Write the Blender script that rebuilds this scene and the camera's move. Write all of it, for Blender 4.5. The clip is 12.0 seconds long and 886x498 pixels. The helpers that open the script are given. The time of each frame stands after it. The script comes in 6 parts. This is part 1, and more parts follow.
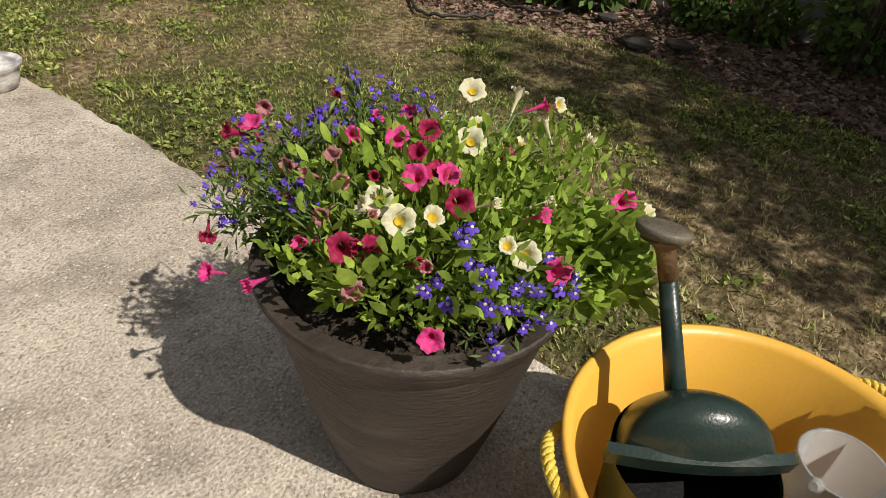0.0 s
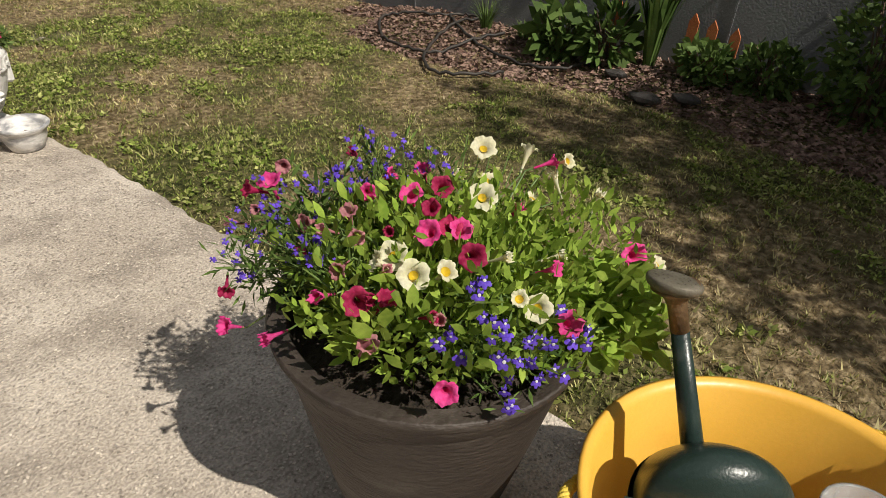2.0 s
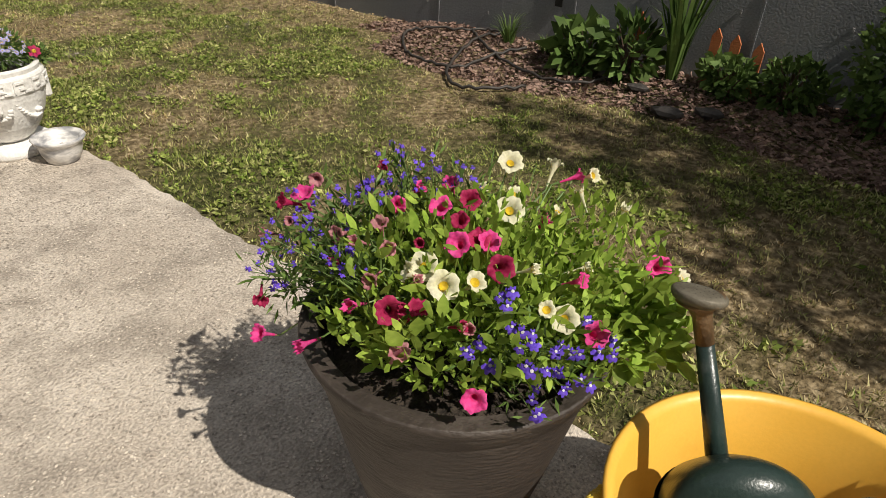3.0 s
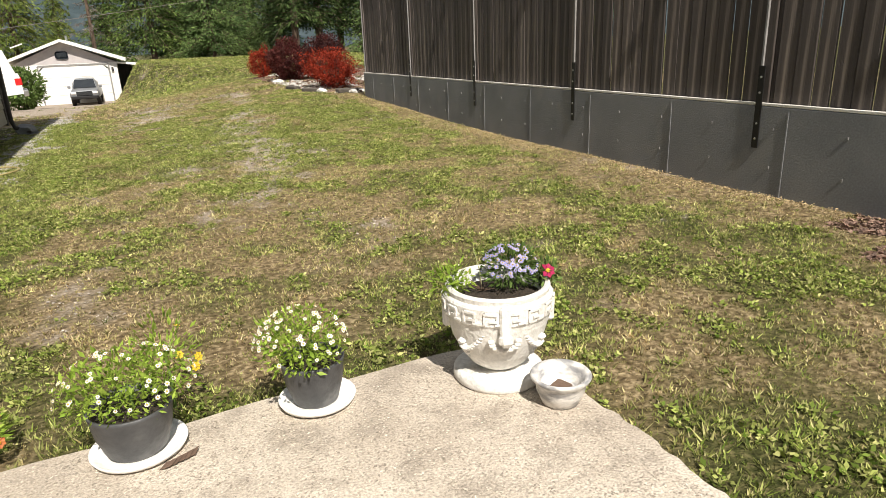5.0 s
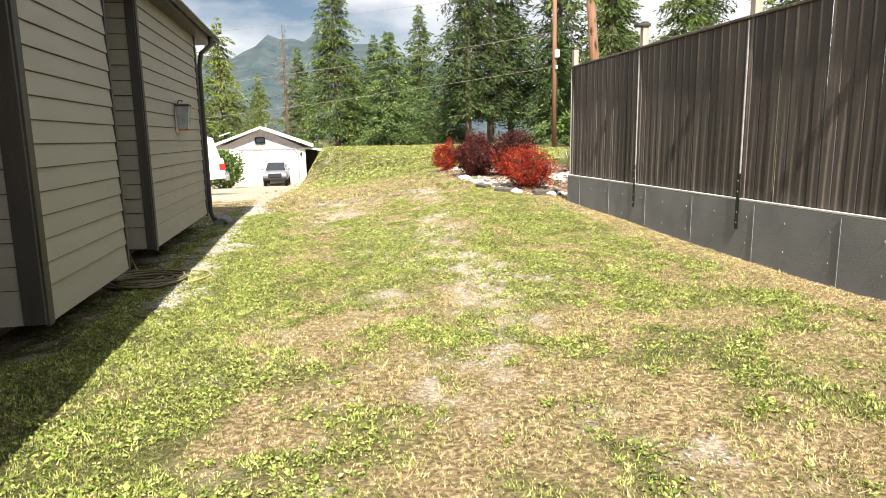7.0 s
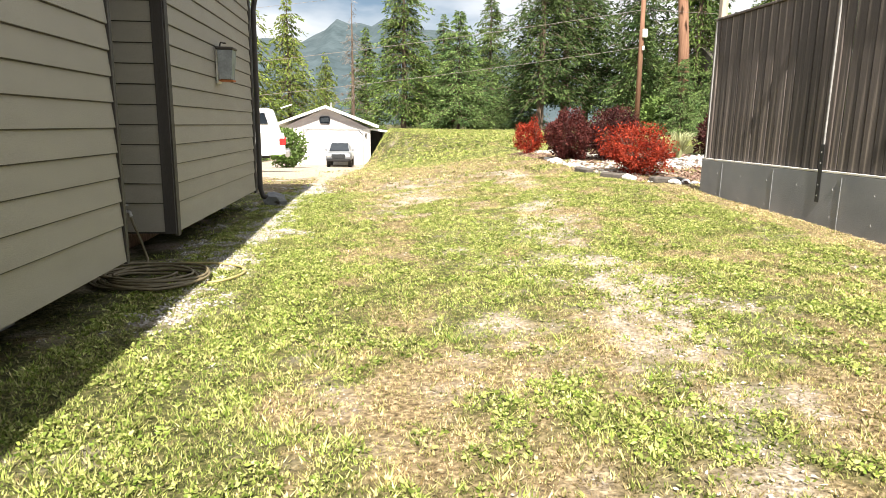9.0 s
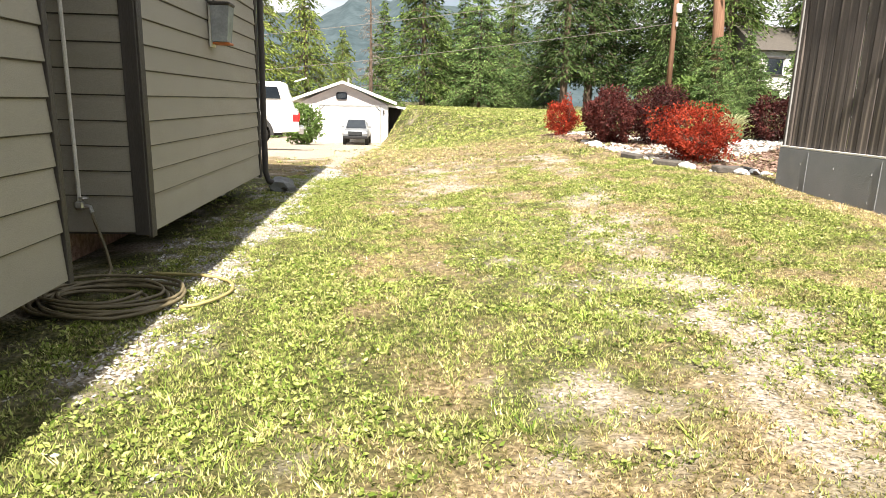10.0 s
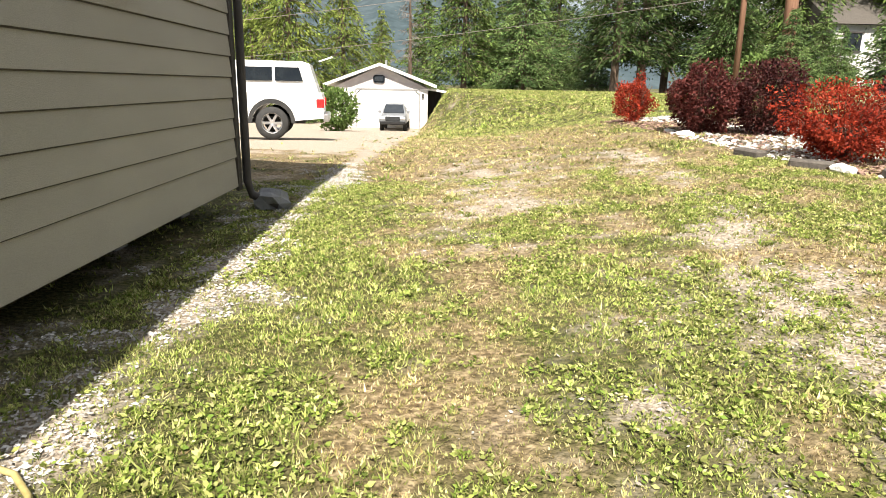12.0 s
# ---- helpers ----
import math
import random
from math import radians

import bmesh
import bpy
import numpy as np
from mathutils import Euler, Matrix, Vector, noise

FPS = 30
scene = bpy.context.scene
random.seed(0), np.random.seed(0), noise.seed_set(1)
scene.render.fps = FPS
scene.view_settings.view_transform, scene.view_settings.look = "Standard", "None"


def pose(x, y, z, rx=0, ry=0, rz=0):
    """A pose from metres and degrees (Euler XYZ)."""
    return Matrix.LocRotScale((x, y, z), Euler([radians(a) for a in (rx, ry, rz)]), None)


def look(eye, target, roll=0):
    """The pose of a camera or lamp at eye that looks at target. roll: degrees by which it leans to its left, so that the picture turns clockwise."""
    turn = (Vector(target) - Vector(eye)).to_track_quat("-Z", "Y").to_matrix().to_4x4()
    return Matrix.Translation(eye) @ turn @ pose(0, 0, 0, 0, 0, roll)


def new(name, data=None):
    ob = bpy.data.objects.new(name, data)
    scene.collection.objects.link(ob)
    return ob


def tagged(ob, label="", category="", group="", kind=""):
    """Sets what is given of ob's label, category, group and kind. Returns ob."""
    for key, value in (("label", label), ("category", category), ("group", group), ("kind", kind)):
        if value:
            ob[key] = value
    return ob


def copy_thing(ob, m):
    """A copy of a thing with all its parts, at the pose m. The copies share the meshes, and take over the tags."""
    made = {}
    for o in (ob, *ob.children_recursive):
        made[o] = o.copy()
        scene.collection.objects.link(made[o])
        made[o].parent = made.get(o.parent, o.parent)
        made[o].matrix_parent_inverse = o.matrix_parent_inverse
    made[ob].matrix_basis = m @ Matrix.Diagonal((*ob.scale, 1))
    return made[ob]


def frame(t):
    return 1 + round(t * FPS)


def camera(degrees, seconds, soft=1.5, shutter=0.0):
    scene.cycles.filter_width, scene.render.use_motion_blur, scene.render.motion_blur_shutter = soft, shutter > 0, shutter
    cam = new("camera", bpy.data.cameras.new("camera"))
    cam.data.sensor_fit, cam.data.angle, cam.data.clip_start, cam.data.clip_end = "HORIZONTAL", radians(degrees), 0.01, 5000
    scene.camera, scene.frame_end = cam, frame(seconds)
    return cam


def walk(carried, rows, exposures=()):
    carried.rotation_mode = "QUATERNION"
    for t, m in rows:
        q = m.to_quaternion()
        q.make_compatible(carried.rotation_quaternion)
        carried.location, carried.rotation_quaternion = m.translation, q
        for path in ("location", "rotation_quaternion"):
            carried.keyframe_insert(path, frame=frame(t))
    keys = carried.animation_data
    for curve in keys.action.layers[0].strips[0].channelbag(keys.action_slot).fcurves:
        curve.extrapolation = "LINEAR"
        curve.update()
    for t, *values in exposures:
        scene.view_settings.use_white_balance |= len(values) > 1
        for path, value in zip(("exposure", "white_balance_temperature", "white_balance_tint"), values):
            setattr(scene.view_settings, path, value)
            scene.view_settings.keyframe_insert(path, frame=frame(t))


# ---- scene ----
cam = camera(69.2, 12.0, soft=0.8)
PATH = [
    (0, (0.144, -0.535, 1.190), (1.479, 0.336, -0.018), 5.0),
    (0.5, (0.144, -0.530, 1.196), (1.502, 0.386, 0.049), 4.8),
    (1, (0.141, -0.531, 1.198), (1.508, 0.401, 0.074), 4.4),
    (1.5, (0.138, -0.534, 1.202), (1.513, 0.414, 0.101), 4.1),
    (2, (0.131, -0.542, 1.205), (1.512, 0.421, 0.125), 3.6),
    (2.5, (0.123, -0.553, 1.215), (1.499, 0.430, 0.147), 3.3),
    (2.7, (0.119, -0.556, 1.218), (1.490, 0.439, 0.154), 3.2),
    (4.3, (-0.003, 0.001, 1.219), (1.106, 1.423, 0.355), 1.1),
    (4.4, (0.002, 0.093, 1.224), (1.064, 1.565, 0.384), 1.0),
    (4.5, (0.002, 0.195, 1.217), (1.021, 1.713, 0.405), 0.7),
    (5, (-0.043, 0.666, 1.231), (0.733, 2.404, 0.618), -2.3),
    (5.5, (-0.111, 1.148, 1.478), (0.456, 3.017, 1.047), -2.8),
    (6, (-0.117, 1.671, 1.536), (0.37, 3.578, 1.18), -2.0),
    (6.5, (-0.229, 2.187, 1.496), (0.19, 4.114, 1.161), -1.4),
    (7, (-0.317, 2.649, 1.419), (0.051, 4.585, 1.076), -0.9),
    (7.5, (-0.447, 3.104, 1.308), (-0.118, 5.046, 0.96), -0.6),
    (7.7, (-0.523, 3.325, 1.304), (-0.218, 5.269, 0.949), -0.6),
    (9.3, (-0.461, 5.38, 1.1), (-0.286, 7.333, 0.706), 1.0),
    (9.5, (-0.506, 5.637, 1.111), (-0.339, 7.587, 0.703), 1.1),
    (10, (-0.56, 6.321, 1.099), (-0.416, 8.265, 0.654), 1.6),
    (10.5, (-0.519, 6.96, 1.066), (-0.395, 8.9, 0.595), 1.9),
    (11, (-0.507, 7.622, 1.048), (-0.4, 9.559, 0.561), 2.1),
    (11.5, (-0.474, 8.251, 1.054), (-0.394, 10.182, 0.541), 2.4),
    (12, (-0.519, 8.95, 1.058), (-0.498, 10.888, 0.562), 1.1),
]
walk(cam, [(t, look(e, g, r)) for t, e, g, r in PATH],
     exposures=((0, -0.08), (2.7, -0.07), (4.3, 0.43), (5.0, 0.45), (5.5, 0.7), (6.5, 1.25), (7.5, 1.5), (9.3, 1.58), (11.5, 1.54), (12, 1.32)))

# ---- light ----
SUN_EL, SUN_AZ = radians(50), radians(3)   # light travels towards +y, a little towards +x
world = bpy.data.worlds.new("world")
scene.world = world
world.use_nodes = True
wn, wl = world.node_tree.nodes, world.node_tree.links
bg = wn["Background"]
sky = wn.new("ShaderNodeTexSky")
sky.sky_type, sky.sun_disc = "NISHITA", False
sky.sun_elevation, sky.sun_rotation = SUN_EL, math.pi + SUN_AZ
wco = wn.new("ShaderNodeTexCoord")
cloud = wn.new("ShaderNodeTexNoise")
cloud.inputs["Scale"].default_value, cloud.inputs["Detail"].default_value = 2.3, 6
wmap = wn.new("ShaderNodeMapping")
wmap.inputs["Scale"].default_value = (1, 1, 3)
wmap.inputs["Location"].default_value = (0.3, 0.2, 0.35)
wl.new(wco.outputs["Generated"], wmap.inputs["Vector"])
wl.new(wmap.outputs["Vector"], cloud.inputs["Vector"])
cramp = wn.new("ShaderNodeValToRGB")
cramp.color_ramp.elements[0].position, cramp.color_ramp.elements[1].position = 0.36, 0.54
wl.new(cloud.outputs["Fac"], cramp.inputs["Fac"])
cmix = wn.new("ShaderNodeMix")
cmix.data_type = "RGBA"
cmix.inputs["B"].default_value = (13.0, 13.1, 13.3, 1)
wl.new(cramp.outputs["Color"], cmix.inputs["Factor"])
wl.new(sky.outputs["Color"], cmix.inputs["A"])
wl.new(cmix.outputs["Result"], bg.inputs["Color"])
bg.inputs["Strength"].default_value = 0.032
sun = new("sun", bpy.data.lights.new("sun", "SUN"))
sun.data.energy, sun.data.angle, sun.data.color = 5.0, radians(0.55), (1.0, 0.93, 0.82)
sun.matrix_world = look((0, -30, 25), (30 * math.tan(SUN_AZ), 0, 25 - 30 * math.tan(SUN_EL)))

rng = np.random.default_rng(7)


# ---- mesh helpers ----
class Build:
    """Collects verts and faces for one mesh."""

    def __init__(self):
        self.v, self.f = [], []

    def add(self, verts, faces):
        k = len(self.v)
        self.v += [tuple(p) for p in verts]
        self.f += [tuple(k + i for i in q) for q in faces]
        return self

    def box(self, c, s, m=None, bevel=0.0):
        bm = bmesh.new()
        bmesh.ops.create_cube(bm, size=1, matrix=Matrix.Diagonal((*s, 1)))
        if bevel:
            bmesh.ops.bevel(bm, geom=bm.edges[:], offset=bevel, segments=1, affect="EDGES")
        t = Matrix.Translation(c) @ (m or Matrix())
        bm.verts.index_update()
        self.add([t @ v.co for v in bm.verts], [[v.index for v in f.verts] for f in bm.faces])
        bm.free()
        return self

    def lathe(self, profile, n=40, c=(0, 0, 0), wobble=0.0):
        k, rows = len(self.v), len(profile)
        for r, z in profile:
            for i in range(n):
                a = 2 * math.pi * i / n
                q = r * (1 + wobble * math.sin(3 * a + z * 9))
                self.v.append((c[0] + q * math.cos(a), c[1] + q * math.sin(a), c[2] + z))
        for j in range(rows - 1):
            for i in range(n):
                i2 = (i + 1) % n
                self.f.append((k + j * n + i, k + j * n + i2, k + (j + 1) * n + i2, k + (j + 1) * n + i))
        return self

    def tube(self, pts, r, n=8, cap=True):
        pts = [Vector(p) for p in pts]
        k = len(self.v)
        side = None
        for j, p in enumerate(pts):
            d = (pts[min(j + 1, len(pts) - 1)] - pts[max(j - 1, 0)]).normalized()
            if side is None:
                side = d.orthogonal().normalized()
            side = (side - d * side.dot(d)).normalized()
            up = d.cross(side)
            rr = r[j] if isinstance(r, (list, tuple)) else r
            for i in range(n):
                a = 2 * math.pi * i / n
                self.v.append(tuple(p + rr * (math.cos(a) * side + math.sin(a) * up)))
        for j in range(len(pts) - 1):
            for i in range(n):
                i2 = (i + 1) % n
                self.f.append((k + j * n + i, k + j * n + i2, k + (j + 1) * n + i2, k + (j + 1) * n + i))
        if cap:
            self.f.append(tuple(k + i for i in reversed(range(n))))
            self.f.append(tuple(k + (len(pts) - 1) * n + i for i in range(n)))
        return self

    def mesh(self, name, material, smooth=False):
        me = bpy.data.meshes.new(name)
        me.from_pydata(self.v, [], self.f)
        me.materials.append(material)
        if smooth:
            me.polygons.foreach_set("use_smooth", [True] * len(me.polygons))
        me.update()
        return me


def fast_mesh(name, verts, size, material, attrs=()):
    """A mesh of separate faces of `size` corners each, with float attributes per corner point."""
    me = bpy.data.meshes.new(name)
    n = len(verts)
    me.vertices.add(n)
    me.vertices.foreach_set("co", np.ascontiguousarray(verts, dtype=np.float32).ravel())
    me.loops.add(n)
    me.loops.foreach_set("vertex_index", np.arange(n, dtype=np.int32))
    me.polygons.add(n // size)
    me.polygons.foreach_set("loop_start", np.arange(0, n, size, dtype=np.int32))
    me.update(calc_edges=True)
    for key, values in attrs:
        at = me.attributes.new(key, "FLOAT", "POINT")
        at.data.foreach_set("value", np.ascontiguousarray(values, dtype=np.float32))
    me.materials.append(material)
    return me


def thing(name, label, category, at=(0, 0, 0), group="", kind="", rz=0.0):
    ob = new(name)
    ob.matrix_basis = pose(*at, 0, 0, rz)
    return tagged(ob, label, category, group, kind)


def part(name, built, material, parent, label="", smooth=False, m=None):
    """One mesh object under a thing or a part; built is a Build or a finished mesh."""
    me = built if isinstance(built, bpy.types.Mesh) else built.mesh(name, material, smooth)
    ob = new(name, me)
    ob.parent = parent
    if m is not None:
        ob.matrix_basis = m
    return tagged(ob, label)


def solid(name, built, material, label, category, kind="", group="", smooth=False, at=(0, 0, 0)):
    me = built if isinstance(built, bpy.types.Mesh) else built.mesh(name, material, smooth)
    ob = new(name, me)
    ob.matrix_basis = pose(*at)
    return tagged(ob, label, category, group, kind)


def leaves(P, size, out=None, aspect=0.45, droop=0.0, spread=1.0, seed=1, jitter=0.35):
    """Diamond leaves at the points P, pointing along out mixed with chance; 4 corners each."""
    g = np.random.default_rng(seed)
    n = len(P)
    d = g.normal(size=(n, 3)) * spread
    if out is not None:
        d = d + out
    d[:, 2] -= droop
    d /= np.linalg.norm(d, axis=1)[:, None] + 1e-9
    q = g.normal(size=(n, 3))
    w = np.cross(d, q)
    w /= np.linalg.norm(w, axis=1)[:, None] + 1e-9
    s = (size * (1 + jitter * g.normal(size=n)).clip(0.4, 1.8))[:, None]
    V = np.empty((n, 4, 3))
    V[:, 0] = P
    V[:, 1] = P + d * s * 0.45 + w * s * aspect * 0.5
    V[:, 2] = P + d * s
    V[:, 3] = P + d * s * 0.45 - w * s * aspect * 0.5
    nrm = np.cross(d, w)
    V[:, 2] += nrm * s * 0.12
    return V.reshape(-1, 3)


def leaves6(P, size, out, aspect=0.45, spread=0.7, seed=1, jitter=0.3):
    """Rounded pointed leaves, folded a little along the middle; 6 corners each."""
    V = leaves(P, size, out, aspect, 0.0, spread, seed, jitter).reshape(-1, 4, 3)
    a, b_, t, d_ = V[:, 0], V[:, 1], V[:, 2], V[:, 3]
    W = np.empty((len(V), 6, 3))
    mid = (b_ + d_) / 2
    W[:, 0], W[:, 3] = a, t
    W[:, 1] = mid * 0.72 + a * 0.28 + (b_ - mid) * 0.92
    W[:, 2] = mid * 0.62 + t * 0.38 + (b_ - mid) * 0.80
    W[:, 4] = mid * 0.62 + t * 0.38 + (d_ - mid) * 0.80
    W[:, 5] = mid * 0.72 + a * 0.28 + (d_ - mid) * 0.92
    return W.reshape(-1, 3)


# ---- materials ----
def surf(name, c1, c2, scale=8.0, rough=0.7, bump=0.3, fine=90.0, metal=0.0, rnd=0.0, island=0.0, spec=0.5, stretch=(1, 1, 1), c3=None, scale3=1.2, amount3=0.5, dist=0.01, trans=0.0, grain=0.28):
    """A surface of two colours at a coarse scale, a third in patches, a fine grain and its relief."""
    m = bpy.data.materials.new(name)
    m.use_nodes = True
    n, l = m.node_tree.nodes, m.node_tree.links
    b = n["Principled BSDF"]
    b.inputs["Roughness"].default_value, b.inputs["Metallic"].default_value = rough, metal
    b.inputs["Specular IOR Level"].default_value = spec * (0.25 if trans else 1.0)
    co, mp = n.new("ShaderNodeTexCoord"), n.new("ShaderNodeMapping")
    mp.inputs["Scale"].default_value = stretch
    l.new(co.outputs["Object"], mp.inputs["Vector"])

    def noi(sc, det=5):
        t = n.new("ShaderNodeTexNoise")
        t.inputs["Scale"].default_value, t.inputs["Detail"].default_value = sc, det
        l.new(mp.outputs["Vector"], t.inputs["Vector"])
        return t

    def mix(f, a, bb, kind="MIX"):
        x = n.new("ShaderNodeMix")
        x.data_type, x.blend_type = "RGBA", kind
        for s, v in ((x.inputs["Factor"], f), (x.inputs["A"], a), (x.inputs["B"], bb)):
            if isinstance(v, bpy.types.NodeSocket):
                l.new(v, s)
            else:
                s.default_value = v if isinstance(v, float) else (*v, 1)
        return x.outputs["Result"]

    def ramp(sock, lo, hi):
        r = n.new("ShaderNodeMapRange")
        r.inputs["From Min"].default_value, r.inputs["From Max"].default_value = lo, hi
        l.new(sock, r.inputs["Value"])
        return r.outputs["Result"]

    big, small = noi(scale), noi(fine, 3)
    col = mix(ramp(big.outputs["Fac"], 0.35, 0.65), c1, c2)
    if c3 is not None:
        col = mix(ramp(noi(scale3).outputs["Fac"], 0.62 - amount3 * 0.25, 0.75 - amount3 * 0.2), col, c3)
    g = n.new("ShaderNodeMapRange")
    g.inputs["To Min"].default_value, g.inputs["To Max"].default_value = 1 - grain, 1 + grain
    l.new(small.outputs["Fac"], g.inputs["Value"])
    hsv = n.new("ShaderNodeHueSaturation")
    l.new(col, hsv.inputs["Color"])
    val = g.outputs["Result"]
    for amount, node, key in ((rnd, "ShaderNodeObjectInfo", "Random"), (island, "ShaderNodeNewGeometry", "Random Per Island")):
        if amount:
            o, r, k = n.new(node), n.new("ShaderNodeMapRange"), n.new("ShaderNodeMath")
            r.inputs["To Min"].default_value, r.inputs["To Max"].default_value = 1 - amount, 1 + amount
            k.operation = "MULTIPLY"
            l.new(o.outputs[key], r.inputs["Value"])
            l.new(r.outputs["Result"], k.inputs[0])
            l.new(val, k.inputs[1])
            val = k.outputs["Value"]
    l.new(val, hsv.inputs["Value"])
    l.new(hsv.outputs["Color"], b.inputs["Base Color"])
    if bump:
        bp = n.new("ShaderNodeBump")
        bp.inputs["Strength"].default_value, bp.inputs["Distance"].default_value = bump, dist
        l.new(small.outputs["Fac"], bp.inputs["Height"])
        l.new(bp.outputs["Normal"], b.inputs["Normal"])
    if trans:
        tr, ad = n.new("ShaderNodeBsdfTranslucent"), n.new("ShaderNodeMixShader")
        l.new(hsv.outputs["Color"], tr.inputs["Color"])
        ad.inputs["Fac"].default_value = trans
        l.new(b.outputs["BSDF"], ad.inputs[1])
        l.new(tr.outputs["BSDF"], ad.inputs[2])
        l.new(ad.outputs["Shader"], n["Material Output"].inputs["Surface"])
    return m


def ground_like(name, blades):
    """Lawn colours: green, straw and bare soil by the attributes dry and bare."""
    m = bpy.data.materials.new(name)
    m.use_nodes = True
    n, l = m.node_tree.nodes, m.node_tree.links
    b = n["Principled BSDF"]
    b.inputs["Roughness"].default_value, b.inputs["Specular IOR Level"].default_value = (0.6, 0.12) if blades else (0.95, 0.1)
    geo = n.new("ShaderNodeNewGeometry")

    def attr(key):
        a = n.new("ShaderNodeAttribute")
        a.attribute_name = key
        return a.outputs["Fac"]

    def noi(sc, det):
        t = n.new("ShaderNodeTexNoise")
        t.inputs["Scale"].default_value, t.inputs["Detail"].default_value = sc, det
        l.new(geo.outputs["Position"], t.inputs["Vector"])
        return t.outputs["Fac"]

    def rampc(sock, stops):
        r = n.new("ShaderNodeValToRGB")
        while len(r.color_ramp.elements) < len(stops):
            r.color_ramp.elements.new(0.5)
        for e, (p, c) in zip(r.color_ramp.elements, stops):
            e.position, e.color = p, (*c, 1)
        l.new(sock, r.inputs["Fac"])
        return r.outputs["Color"]

    def mixc(f, a, c, kind="MIX"):
        x = n.new("ShaderNodeMix")
        x.data_type, x.blend_type = "RGBA", kind
        l.new(f, x.inputs["Factor"])
        l.new(a, x.inputs["A"])
        l.new(c, x.inputs["B"])
        return x.outputs["Result"]

    if blades:
        green = rampc(geo.outputs["Random Per Island"], [(0, (0.095, 0.165, 0.024)), (0.5, (0.25, 0.315, 0.065)), (1, (0.46, 0.465, 0.18))])
        straw = rampc(geo.outputs["Random Per Island"], [(0, (0.27, 0.185, 0.085)), (0.5, (0.46, 0.355, 0.20)), (1, (0.60, 0.50, 0.335))])
        tone = n.new("ShaderNodeHueSaturation")
        l.new(mixc(attr("dry"), green, straw), tone.inputs["Color"])
        l.new(attr("tone"), tone.inputs["Value"])
        col = tone.outputs["Color"]
    else:
        green = rampc(noi(38, 8), [(0.3, (0.022, 0.027, 0.009)), (0.5, (0.065, 0.068, 0.024)), (0.7, (0.17, 0.15, 0.07))])
        straw = rampc(noi(30, 8), [(0.3, (0.06, 0.042, 0.022)), (0.5, (0.18, 0.135, 0.075)), (0.7, (0.42, 0.33, 0.20))])
        soil = rampc(noi(45, 8), [(0.3, (0.15, 0.118, 0.088)), (0.52, (0.36, 0.305, 0.245)), (0.7, (0.54, 0.48, 0.42))])
        col = mixc(attr("bare"), mixc(attr("dry"), green, straw), soil)
        bp = n.new("ShaderNodeBump")
        bp.inputs["Strength"].default_value, bp.inputs["Distance"].default_value = 0.8, 0.03
        l.new(noi(55, 8), bp.inputs["Height"])
        l.new(bp.outputs["Normal"], b.inputs["Normal"])
    l.new(col, b.inputs["Base Color"])
    if blades:
        tr, ad = n.new("ShaderNodeBsdfTranslucent"), n.new("ShaderNodeMixShader")
        l.new(col, tr.inputs["Color"])
        ad.inputs["Fac"].default_value = 0.3
        l.new(b.outputs["BSDF"], ad.inputs[1])
        l.new(tr.outputs["BSDF"], ad.inputs[2])
        l.new(ad.outputs["Shader"], n["Material Output"].inputs["Surface"])
    return m


M_LAWN, M_BLADE = ground_like("lawn", False), ground_like("grass_blade", True)
M_CONC = surf("patio_concrete", (0.44, 0.38, 0.315), (0.57, 0.505, 0.43), 2.6, 0.9, 0.8, 120, c3=(0.33, 0.285, 0.235), scale3=4.5, amount3=0.50, dist=0.008, grain=0.75)
M_PEBBLE = surf("exposed_pebble", (0.33, 0.28, 0.23), (0.58, 0.52, 0.44), 30, 0.8, 0.2, 200, island=0.38)
M_GRIT = surf("pale_grit", (0.30, 0.265, 0.225), (0.56, 0.51, 0.455), 30, 0.9, 0.2, 200, island=0.5)
M_WALLC = surf("grey_concrete", (0.180, 0.186, 0.196), (0.225, 0.230, 0.238), 2.0, 0.9, 0.4, 70, c3=(0.225, 0.225, 0.222), scale3=2.5, amount3=0.2)
M_BOARD = surf("dark_stained_board", (0.072, 0.059, 0.053), (0.108, 0.088, 0.078), 5.0, 0.75, 0.5, 60, rnd=0.30, stretch=(5, 5, 0.16), c3=(0.24, 0.20, 0.17), scale3=3.6, amount3=0.30)
M_STONEG = surf("grey_mortar", (0.22, 0.215, 0.21), (0.28, 0.275, 0.27), 9, 0.9, 0.3)
M_PALE = surf("pale_strip", (0.62, 0.60, 0.56), (0.72, 0.70, 0.66), 9, 0.8, 0.3)
M_POSTTOP = surf("weathered_post", (0.34, 0.28, 0.22), (0.42, 0.36, 0.29), 6, 0.8, 0.4, 60, stretch=(3, 3, 0.3))
M_IRON = surf("black_iron", (0.012, 0.012, 0.013), (0.02, 0.02, 0.021), 12, 0.5, 0.2, metal=0.3)
M_SIDING = surf("beige_siding", (0.288, 0.268, 0.226), (0.318, 0.296, 0.250), 1.5, 0.65, 0.25, 110, rnd=0.035, stretch=(1, 0.3, 3))
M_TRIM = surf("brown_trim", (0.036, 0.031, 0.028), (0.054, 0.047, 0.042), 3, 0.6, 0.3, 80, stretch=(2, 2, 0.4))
M_ROOF = surf("brown_shingle", (0.06, 0.052, 0.045), (0.10, 0.088, 0.075), 14, 0.95, 0.8, 60)
M_WHITE = surf("white_paint", (0.78, 0.77, 0.74), (0.84, 0.83, 0.80), 2.0, 0.6, 0.1, 60)
